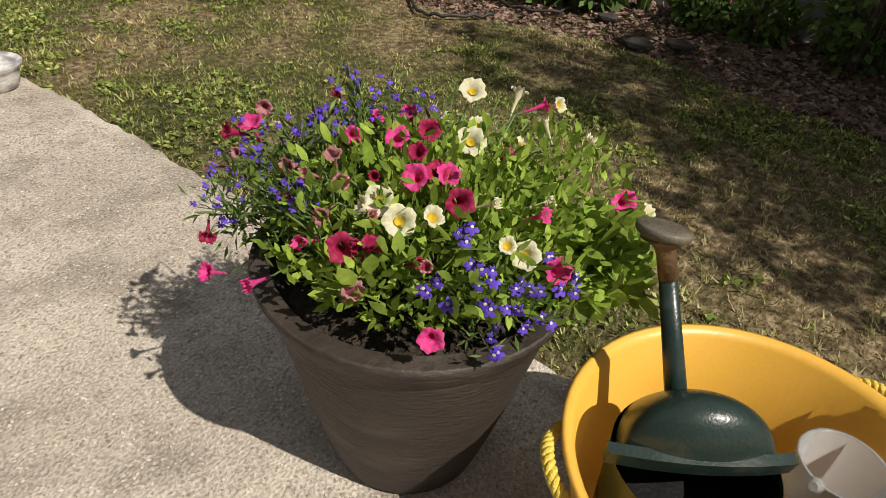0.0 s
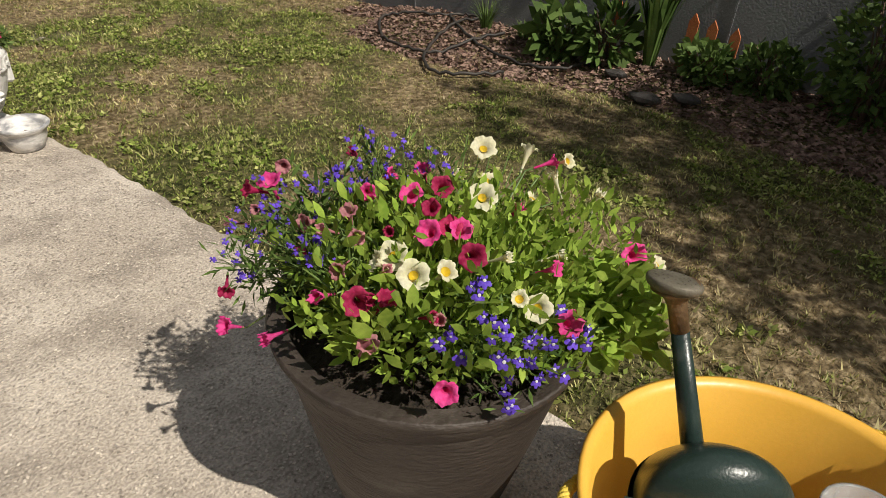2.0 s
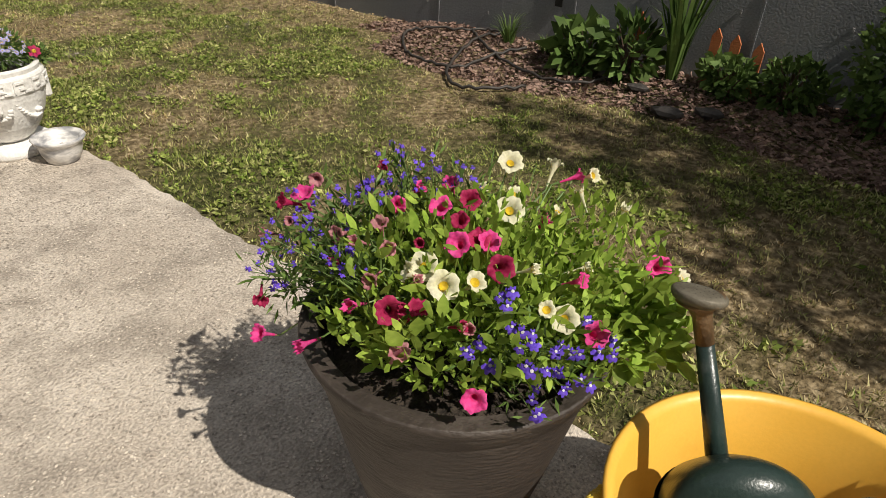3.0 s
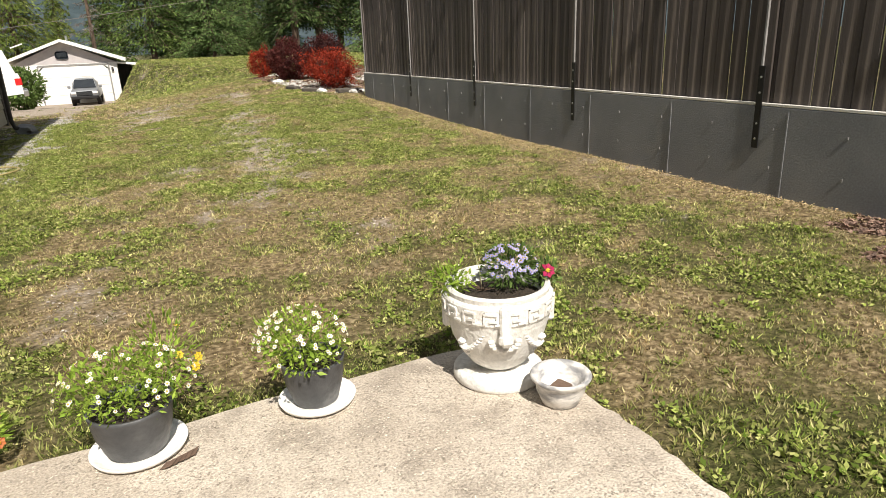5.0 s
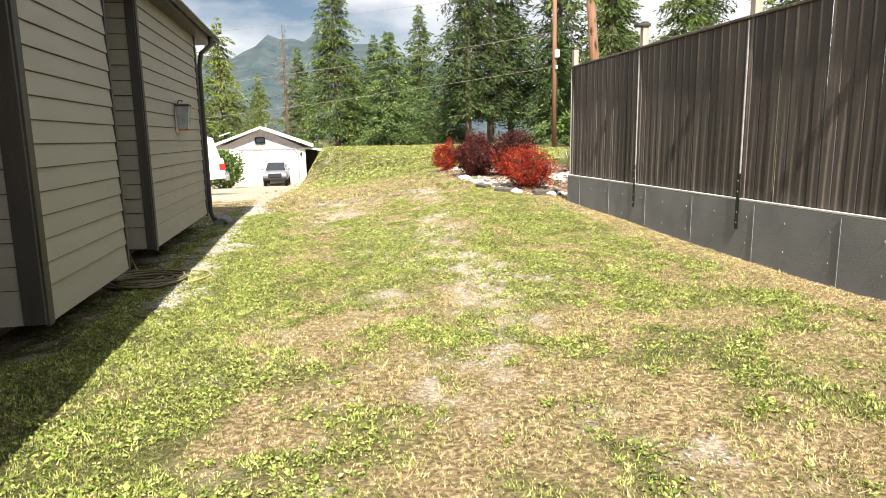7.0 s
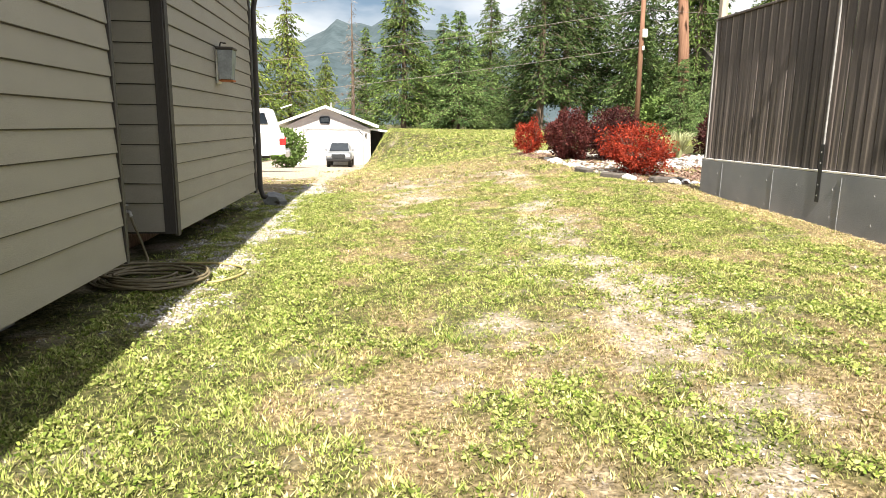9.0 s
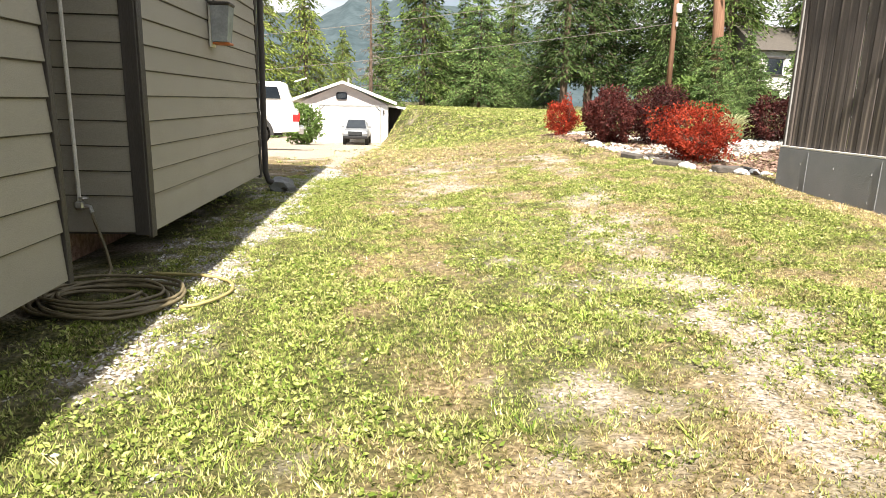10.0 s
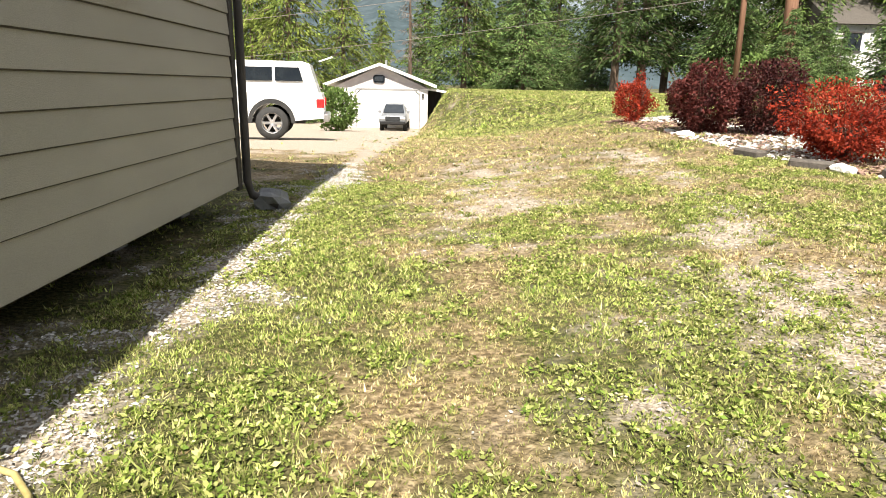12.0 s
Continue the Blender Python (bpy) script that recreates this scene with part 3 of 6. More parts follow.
part("gable", Build().add([(0, 15.0, HT), (-5, 15.0, HT), (-2.6, 15.0, HT + 1.1), (0, 14.9, HT), (-5, 14.9, HT), (-2.6, 14.9, HT + 1.1)], [(0, 1, 2), (5, 4, 3), (0, 2, 5, 3), (1, 4, 5, 2)]), M_SIDING, house)
part("gutter", Build().tube([(0.26, -4.4, HT + 0.10), (0.26, 15.9, HT + 0.09)], 0.055, 8), M_TRIM, house)
part("downspout", Build().tube([(0.26, 15.15, HT + 0.06), (0.25, 15.12, HT - 0.10), (0.10, 14.98, HT - 0.26), (0.06, 14.95, HT - 0.5), (0.06, 14.95, 0.15), (0.10, 14.95, 0.02), (0.34, 14.97, -0.08)], 0.04, 8), M_TRIM, house, smooth=True)
for y in (9.0, 13.4, 14.6):
    part("pier", Build().box((-0.5, y, -0.1), (0.2, 0.2, 0.5), bevel=0.01), M_WALLC, house)

# ---- mountains and distance ----
mx = np.linspace(-1600, 2200, 150)
ridge = np.interp(mx, [-1600, -600, -300, -200, -92, 40, 125, 278, 420, 700, 2200], [90, 150, 190, 172, 217, 226, 209, 166, 112, 90, 140])
ridge += 7 * np.sin(mx * 0.05) + 4 * np.sin(mx * 0.13 + 1)
rows_m = []
for j in range(24):
    t = j / 23
    for xx, rz_ in zip(mx, ridge):
        f = 1 - (1 - t) ** 1.3
        bumpy = 14 * math.sin(xx * 0.021 + 5 * t) * math.sin(3.1 * t)
        rows_m.append((xx, 900 + 600 * t + bumpy * 3, -20 + (rz_ + 20) * f + bumpy * (1 - t)))
mm = Build()
mm.v = rows_m
mm.f = [(j * 150 + i, j * 150 + i + 1, (j + 1) * 150 + i + 1, (j + 1) * 150 + i) for j in range(23) for i in range(149)]
solid("backdrop", mm, M_MOUNT, "forested mountain ridge far away, haze painted in as blue-green", "mountain", "structure", smooth=True)

# ---- bushes and planted bed beyond the fence ----
def blob_points(n, r, h, seed, hollow=0.55, lump=0.22):
    """Points in a lumpy rounded mass of radius r and height h standing on z = 0, with outward ways."""
    g = np.random.default_rng(seed)
    d = g.normal(size=(n, 3))
    d /= np.linalg.norm(d, axis=1)[:, None]
    k = g.normal(size=(7, 3)) * 2.2
    ph = g.uniform(0, 6.28, 7)
    bump = 1 + lump * np.mean(np.sin(d @ k.T * 1.6 + ph), axis=1) * 2.0
    s = g.uniform(hollow ** 2, 1, n) ** 0.5 * bump
    P = d * s[:, None] * np.array([r, r, h * 0.52])
    P[:, 2] += h * 0.5
    keep = P[:, 2] > 0.015
    return P[keep], d[keep]


def shrub(name, label, category, at, r, h, leaf, n, material, seed, size=0.05, aspect=0.5, droop=0.0, group="", spread=0.8, lump=0.22):
    ob = thing(name, label, category, (at[0], at[1], float(gz(at[0], at[1])) - 0.02), group)
    P, d = blob_points(n, r, h, seed, lump=lump)
    part("foliage", fast_mesh("foliage", leaves(P, size, d * 0.8, aspect, droop, spread, seed), 4, material), material, ob)
    g = random.Random(seed)
    st = Build()
    for i in range(leaf):
        a, q = g.uniform(0, 6.28), g.uniform(0.3, 0.95)
        e = Vector((r * q * math.cos(a), r * q * math.sin(a), h * g.uniform(0.55, 1.0)))
        st.tube([(0.05 * math.cos(a), 0.05 * math.sin(a), -0.02), (e.x * 0.45, e.y * 0.45, e.z * 0.55), tuple(e)], [0.011, 0.007, 0.003], 5, False)
    part("woody_base", st, M_TWIG, ob)
    return ob


M_BARB_R2 = surf("wine_barberry", (0.050, 0.014, 0.014), (0.125, 0.034, 0.028), 4, 0.5, 0.0, 40, island=0.5, trans=0.25)
shrub("barberry_bush", "bright red barberry bush behind white edging stones", "bush", (4.34, 16.7), 0.58, 0.80, 60, 12000, M_BARB_R, 51, 0.042, group="barberry bushes", lump=0.6, spread=1.3)
shrub("barberry_bush", "dark purple barberry bush, the largest of the bed", "bush", (3.95, 20.1), 0.66, 1.18, 40, 15000, M_BARB_R2, 52, 0.048, group="barberry bushes", lump=0.32, spread=1.2)
shrub("barberry_bush", "deep purple rounded barberry bush in the bed", "bush", (4.98, 19.9), 0.62, 1.20, 36, 13000, M_BARB_P, 53, 0.048, group="barberry bushes", lump=0.3)
shrub("barberry_bush", "small rusty red barberry bush at the bed's far end", "bush", (3.85, 23.6), 0.42, 0.92, 32, 7500, M_BARB_R, 54, 0.045, group="barberry bushes", lump=0.4, spread=1.3)
shrub("barberry_bush", "dark purple barberry bush farther back in the bed", "bush", (8.6, 21.8), 0.62, 1.05, 30, 4500, M_BARB_P, 55, 0.075, group="barberry bushes")


def tuft(name, label, category, at, r, h, n, material, seed, width=0.012, z=None):
    """A fountain of narrow blades."""
    ob = thing(name, label, category, (at[0], at[1], float(gz(at[0], at[1])) if z is None else z))
    g = np.random.default_rng(seed)
    a, q, hh = g.uniform(0, 6.28, n), g.uniform(0.25, 1, n) * r, g.uniform(0.55, 1, n) * h
    V = []
    for t0, t1 in ((0, 0.35), (0.35, 0.7), (0.7, 1.0)):
        for i in range(n):
            dx, dy = math.cos(a[i]), math.sin(a[i])
            p = lambda t: np.array([0.03 * dx + q[i] * dx * t ** 1.6, 0.03 * dy + q[i] * dy * t ** 1.6, hh[i] * (t - 0.35 * t ** 3) * 1.4])
            w0, w1 = width * (1 - t0 ** 2 * 0.9), width * (1 - t1 ** 2 * 0.95)
            sx = np.array([-dy, dx, 0])
            V += [p(t0) - sx * w0, p(t0) + sx * w0, p(t1) + sx * w1, p(t1) - sx * w1]
    part("leaf_clump", fast_mesh("leaf_clump", np.array(V), 4, material), material, ob)
    return ob


tuft("ornamental_grass", "pale variegated ornamental grass clump", "ornamental grass", (6.95, 20.6), 0.55, 0.80, 240, M_PALEGR, 61, 0.014)
tuft("ornamental_grass", "pale ornamental grass clump beside white stones", "ornamental grass", (5.2, 24.0), 0.45, 0.7, 160, M_PALEGR, 62, 0.014)


def stone_mesh(seed, material=None):
    bm = bmesh.new()
    bmesh.ops.create_icosphere(bm, subdivisions=2, radius=1)
    for v in bm.verts:
        v.co *= 0.8 + 0.45 * (noise.noise(v.co * 1.3 + Vector((seed * 7, 0, 0))) + 0.3)
        v.co.z *= 0.6
    me = bpy.data.meshes.new("stone")
    bm.to_mesh(me)
    bm.free()
    me.materials.append(material or M_STONE)
    return me


STONES = [stone_mesh(i) for i in range(6)]
edge_line = [(3.45, 20.3), (3.4, 19.2), (3.45, 17.8), (3.45, 16.0), (4.0, 15.45), (4.6, 15.1), (5.3, 14.8)]
gs = random.Random(5)
for i in range(24):
    t = i / 23 * (len(edge_line) - 1)
    k = min(int(t), len(edge_line) - 2)
    f = t - k
    x = edge_line[k][0] * (1 - f) + edge_line[k + 1][0] * f + gs.uniform(-0.06, 0.22)
    y = edge_line[k][1] * (1 - f) + edge_line[k + 1][1] * f + gs.uniform(-0.15, 0.15)
    s = gs.choice((0.04, 0.05, 0.06, 0.08, 0.12)) * gs.uniform(0.8, 1.1)
    ob = solid("stone", STONES[gs.randrange(6)], M_STONE, "rough white edging stone of the planted bed", "stone", group="stones edging the bed", smooth=True, at=(x, y, float(gz(x, y)) + s * 0.2))
    ob.rotation_euler = (gs.uniform(-0.3, 0.3), gs.uniform(-0.3, 0.3), gs.uniform(0, 6.28))
    ob.scale = (s * gs.uniform(0.9, 1.6), s, s * gs.uniform(0.7, 1.1))


for x, y, L, w, rz in ((4.35, 15.45, 0.62, 0.20, 8), (3.62, 16.05, 0.45, 0.18, -30), (5.1, 15.05, 0.5, 0.2, -12), (3.38, 17.0, 0.4, 0.17, -70)):
    sl = solid("stone", Build().box((0, 0, 0), (L, w, 0.10), pose(0, 0, 0, 3, 2, 0), 0.018), M_ROOF, "dark flat slab lying along the bed's edge", "stone", group="slabs edging the bed", at=(x, y, float(gz(x, y)) + 0.035))
    sl.rotation_euler = (0, 0, radians(rz))


def scatter_bed(name, n, region, size, material, label, category, seed, lift=0.0):
    """Chips lying on the ground within a region given as a test."""
    g = np.random.default_rng(seed)
    (x0, x1, y0, y1), ok = region
    x, y = g.uniform(x0, x1, n), g.uniform(y0, y1, n)
    keep = ok(x, y)
    x, y = x[keep], y[keep]
    P = np.stack([x, y, gz(x, y) + lift + g.uniform(0.002, 0.018, len(x))], -1)
    a = g.uniform(0, 6.28, len(x))
    V = leaves(P, size, np.stack([np.cos(a), np.sin(a), np.zeros(len(x))], -1) * 2, 0.5, 0.0, 0.3, seed)
    solid(name, fast_mesh(name, V, 4, material), material, label, category, "stuff")


left_of = lambda x, y: x > np.interp(y, [14.6, 15.4, 16.0, 17.6, 19.6, 22, 25], [5.3, 4.1, 3.6, 3.4, 3.4, 3.45, 3.5])
scatter_bed("mulch", 22000, ((2.7, 8, 14.7, 25), left_of), 0.07, M_MULCH, "reddish bark mulch covering the bed", "mulch", 71)
scatter_bed("white_gravel", 11000, ((3.0, 9, 16.5, 25), lambda x, y: left_of(x, y) & ((np.abs(x - 4.9 - 0.5 * np.sin(y)) < 0.55) | ((x < 4.1) & (y < 20.2)))), 0.07, M_STONE, "white landscaping gravel between the bushes", "gravel", 72, 0.015)
scatter_bed("white_gravel", 16000, ((5.6, 13, 17.5, 27), lambda x, y: np.abs(y - 18.8 - 1.05 * (x - 6)) < 0.8), 0.085, M_STONE, "white gravel path running behind the fence end", "gravel", 77, 0.02)
scatter_bed("gravel", 42000, ((-2.5, -1.2, 8.0, 19), lambda x, y: bare_of(x, y) > 0.40), 0.021, M_STONE, "pale gravel along the drip line of the house", "gravel", 73)
scatter_bed("gravel", 60000, ((-1.4, 3.8, 4.0, 19), lambda x, y: bare_of(x, y) > 0.35), 0.018, M_GRIT, "sandy gravel in worn patches of the lawn", "gravel", 74)
bed_test = lambda x, y: in_bed(x, y) & (x < 4.39)
scatter_bed("mulch", 26000, ((3.5, 4.39, -4, 3.5), bed_test), 0.035, M_MULCH, "reddish bark mulch of the bed along the wall", "mulch", 75)

M_STRAW = surf("dry_straw", (0.40, 0.29, 0.15), (0.54, 0.42, 0.25), 9, 0.8, 0.0, 60, island=0.35)
scatter_bed("straw", 9000, ((4.02, 4.38, 3.2, 13.5), lambda x, y: (x > 4.38 - 0.30 * val(x, y, 1.3, 33)) & (val(x, y, 0.8, 34) > 0.3)), 0.014, M_STRAW, "dry straw-coloured grass along the wall's foot", "straw", 76, 0.006)

# ---- garage, vehicles ----
GY0 = 58.0
GZ0 = float(gz(-5, GY0))
gar = thing("garage", "white single-storey garage with a low gable roof", "garage", (-4.85, GY0, GZ0))
part("wall", Build().box((0, 4, 1.45), (7.0, 8, 2.9)), M_GARAGE, gar)
# white gable wall coloured grey, with the roof overhang's shade painted in
part("gable", Build().add([(-3.5, 0.02, 2.9), (3.5, 0.02, 2.9), (0, 0.02, 4.5), (-3.5, 8, 2.9), (3.5, 8, 2.9), (0, 8, 4.5)], [(0, 1, 2), (5, 4, 3), (0, 2, 5, 3), (1, 4, 5, 2)]), M_GABLE, gar)
rf = Build()
for s in (-1, 1):
    rf.add([(0, -0.6, 4.68), (s * 4.15, -0.6, 3.15), (s * 4.15, 8.6, 3.15), (0, 8.6, 4.68), (0, -0.6, 4.48), (s * 4.15, -0.6, 2.95), (s * 4.15, 8.6, 2.95), (0, 8.6, 4.48)],
           [(0, 1, 2, 3), (4, 7, 6, 5), (0, 4, 5, 1), (1, 5, 6, 2), (2, 6, 7, 3)])
part("roof", rf, M_WHITE, gar, "pale roof with white barge boards")
door = part("garage_door", Build().box((0.55, -0.04, 1.35), (4.6, 0.06, 2.7), bevel=0.01), M_WHITE, gar)
for z in (0.65, 1.3, 1.95):
    part("panel_joint", Build().box((0.55, -0.075, z), (4.55, 0.012, 0.02)), M_GABLE, door)
part("door_frame", Build().box((0.55, -0.03, 2.83), (4.7, 0.1, 0.09)).box((-1.82, -0.03, 1.4), (0.09, 0.1, 2.8)).box((2.92, -0.03, 1.4), (0.09, 0.1, 2.8)).box((-1.6, -0.03, 2.62), (0.6, 0.08, 0.09), pose(0, 0, 0, 0, -45, 0)).box((2.7, -0.03, 2.62), (0.6, 0.08, 0.09), pose(0, 0, 0, 0, 45, 0)), M_STONEG, gar)
part("vent", Build().box((-0.1, -0.02, 3.55), (0.85, 0.1, 0.55), bevel=0.12), M_GLASSD, gar, "dark gable vent")
part("wall_lamp", Build().box((3.15, -0.1, 2.4), (0.15, 0.15, 0.3), bevel=0.03), M_TRIM, gar)
part("lean_to_roof", Build().box((4.35, 2.5, 2.75), (1.7, 5, 0.12), pose(0, 0, 0, 0, 8, 0)), M_WHITE, gar)
part("lean_to_wall", Build().box((4.0, 3.6, 1.5), (1.0, 3.0, 2.4)), M_TRIM, gar)
part("chimney_pipe", Build().tube([(0.2, 3, 4.4), (0.2, 3, 5.0)], 0.09), M_CHROME, gar)


def wheel(parent, c, r, w):
    ty = part("wheel", Build().lathe([(r * 0.62, -w / 2), (r * 0.95, -w / 2), (r, -w * 0.3), (r, w * 0.3), (r * 0.95, w / 2), (r * 0.62, w / 2)], 28), M_RUBBER, parent, smooth=True, m=pose(*c, 90, 0, 0))
    rim = Build().lathe([(0.0, w * 0.30), (r * 0.16, w * 0.36), (r * 0.2, w * 0.25)], 14).lathe([(r * 0.54, w * 0.2), (r * 0.6, w * 0.42), (r * 0.64, w * 0.44)], 28)
    for i in range(6):
        rim.box((0, 0, 0), (r * 0.44, r * 0.16, 0.03), Matrix.Rotation(i * math.pi / 3, 4, "Z") @ Matrix.Translation((r * 0.38, 0, w * 0.32)), 0.008)
    part("rim", rim, M_CHROME, ty)
    return ty


def side_body(profile, y0, y1, inset=0.0):
    """A shell drawn as a side outline and carried across the width."""
    n = len(profile)
    v = [(x, y0 + (inset if z > 1.0 else 0), z) for x, z in profile] + [(x, y1 - (inset if z > 1.0 else 0), z) for x, z in profile]
    return Build().add(v, [tuple(range(n)), tuple(reversed(range(n, 2 * n)))] + [(i, i + n, (i + 1) % n + n, (i + 1) % n) for i in range(n)])


def arch(cx, r, n=9):
    return [(cx + r * math.cos(a), 0.42 + r * math.sin(a)) for a in np.linspace(0, math.pi, n)]


pz = float(gz(-5.0, 26)) + 0.02
pick = thing("pickup_truck", "white pickup truck with a white canopy over its bed", "pickup truck", (-3.5, 26.0, pz), rz=8)
prof = [(0, 0.55), (-0.02, 1.05), (-0.05, 1.18), (-2.2, 1.2), (-2.25, 1.22), (-4.1, 1.2), (-5.55, 1.08), (-5.7, 0.9), (-5.7, 0.5)] + [(-5.1, 0.42)] + [(x, z) for x, z in reversed(arch(-4.72, 0.50))][1:-1] + [(-4.2, 0.42), (-1.85, 0.42)] + [(x, z) for x, z in reversed(arch(-1.32, 0.50))][1:-1] + [(-0.8, 0.48)]
part("body", side_body(prof, 0, 1.95), M_CARW, pick)
part("canopy", side_body([(-0.12, 1.19), (-0.34, 1.92), (-0.5, 1.97), (-2.1, 1.98), (-2.2, 1.95), (-2.2, 1.2)], 0.04, 1.91, 0.05), M_CARW, pick, "white fibreglass canopy")
part("cab", side_body([(-2.25, 1.2), (-2.35, 1.9), (-3.6, 1.92), (-4.35, 1.2)], 0.05, 1.9, 0.08), M_CARW, pick)
for x0, x1 in ((-0.5, -1.2), (-1.27, -2.05)):
    part("canopy_window", Build().add([(x0, 0.05, 1.48), (x1, 0.05, 1.48), (x1, 0.075, 1.82), (x0 - (0.1 if x0 > -1 else 0), 0.075, 1.82), (x0, 0.1, 1.48), (x1, 0.1, 1.48), (x1, 0.12, 1.82), (x0 - (0.1 if x0 > -1 else 0), 0.12, 1.82)], [(3, 2, 1, 0), (4, 5, 6, 7), (0, 1, 5, 4), (2, 3, 7, 6), (1, 2, 6, 5), (3, 0, 4, 7)]), M_GLASSD, pick, "dark tinted side window")
part("side_window", Build().box((-2.95, 0.1, 1.56), (1.0, 0.04, 0.4), bevel=0.01), M_GLASSD, pick)
part("side_window", Build().box((-3.75, 0.1, 1.5), (0.5, 0.04, 0.34), bevel=0.01), M_GLASSD, pick)
part("tail_light", Build().box((-0.09, 0.08, 0.93), (0.22, 0.20, 0.26), bevel=0.04), M_RED, pick, "red tail light")
part("tail_light", Build().box((-0.09, 1.87, 0.93), (0.22, 0.20, 0.26), bevel=0.04), M_RED, pick, "red tail light")
part("bumper", Build().box((0.06, 0.98, 0.56), (0.16, 1.85, 0.2), bevel=0.03), M_CHROME, pick)
for cx in (-1.32, -4.72):
    fl = Build().add([(cx + 0.50 * math.cos(a), -0.03, 0.42 + 0.50 * math.sin(a)) for a in np.linspace(0, math.pi, 13)] + [(cx + 0.60 * math.cos(a), -0.03, 0.42 + 0.62 * math.sin(a)) for a in np.linspace(0, math.pi, 13)] +
                     [(cx + 0.60 * math.cos(a), 0.05, 0.42 + 0.62 * math.sin(a)) for a in np.linspace(0, math.pi, 13)], [(i, i + 1, i + 14, i + 13) for i in range(12)] + [(i + 13, i + 14, i + 27, i + 26) for i in range(12)])
    part("wheel_arch", fl, M_RUBBER, pick, "dark wheel arch flare")
    for yy in (0.13, 1.82):
        wheel(pick, (cx, yy, 0.42), 0.42, 0.26)
part("underside", Build().box((-2.9, 0.98, 0.5), (4.8, 1.5, 0.18)), M_RUBBER, pick)
part("roof_rack", Build().tube([(-0.1, 0.3, 1.98), (0.25, 0.3, 2.1)], 0.02), M_CARW, pick)

cz = float(gz(-3.6, 54.5)) + 0.02
car = thing("parked_car", "silver-grey pickup parked facing out before the garage", "car", (-3.6, 53.0, cz))


def hull(stations):
    """A shell through cross sections (y, half width low, z low, half width high, z high) with rounded shoulders."""
    b = Build()
    for y, w0, z0, w1, z1 in stations:
        half = [(w0 * 0.92, z0), (w0, z0 + 0.08 * (z1 - z0)), (w0, z0 + 0.55 * (z1 - z0)), (w1, z0 + 0.86 * (z1 - z0)), (w1 * 0.9, z1), (w1 * 0.45, z1 + 0.02)]
        b.v += [(x, y, z) for x, z in half] + [(-x, y, z) for x, z in reversed(half)]
    n = 12
    for k in range(len(stations) - 1):
        b.f += [(k * n + i, k * n + (i + 1) % n, (k + 1) * n + (i + 1) % n, (k + 1) * n + i) for i in range(n)]
    b.f += [tuple(reversed(range(n))), tuple((len(stations) - 1) * n + i for i in range(n))]
    return b


part("body", hull([(-0.05, 0.80, 0.62, 0.72, 1.02), (0.12, 0.92, 0.56, 0.82, 1.10), (1.3, 0.93, 0.55, 0.86, 1.20), (2.0, 0.93, 0.55, 0.88, 1.22), (4.9, 0.92, 0.55, 0.86, 1.22)]), M_CARG, car, smooth=True)
part("cab", hull([(1.22, 0.80, 1.12, 0.78, 1.22), (1.95, 0.80, 1.15, 0.64, 1.82), (3.1, 0.80, 1.15, 0.64, 1.84), (3.5, 0.80, 1.12, 0.70, 1.3)]), M_CARG, car)
part("windshield", Build().add([(-0.72, 1.10, 1.24), (0.72, 1.10, 1.24), (0.60, 1.76, 1.77), (-0.60, 1.76, 1.77), (-0.70, 1.37, 1.22), (0.70, 1.37, 1.22), (0.58, 1.92, 1.72), (-0.58, 1.92, 1.72)], [(0, 1, 2, 3), (7, 6, 5, 4), (0, 4, 5, 1), (2, 6, 7, 3), (1, 5, 6, 2), (3, 7, 4, 0)]), M_GLASSD, car)
part("grille", Build().box((0, -0.09, 0.88), (0.98, 0.08, 0.30), bevel=0.03), M_GLASSD, car)
part("bumper", Build().box((0, -0.08, 0.60), (1.74, 0.16, 0.22), bevel=0.05), M_IRON, car)
for s in (-1, 1):
    part("headlight", Build().box((s * 0.68, -0.04, 0.92), (0.32, 0.10, 0.17), bevel=0.04), M_WHITE, car, "clear headlight")
    part("mirror", Build().box((s * 1.0, 1.5, 1.28), (0.2, 0.1, 0.18), bevel=0.03), M_CARG, car)
    for yy in (0.9, 3.9):
        wheel(car, (s * 0.80, yy, 0.39), 0.39, 0.25).rotation_euler = (radians(90), 0, radians(90 * s))
shrub("garden_shrub", "leafy green shrub beside the drive", "bush", (-6.7, 49.0), 1.15, 2.5, 20, 3500, M_SHRUB, 81, 0.2)


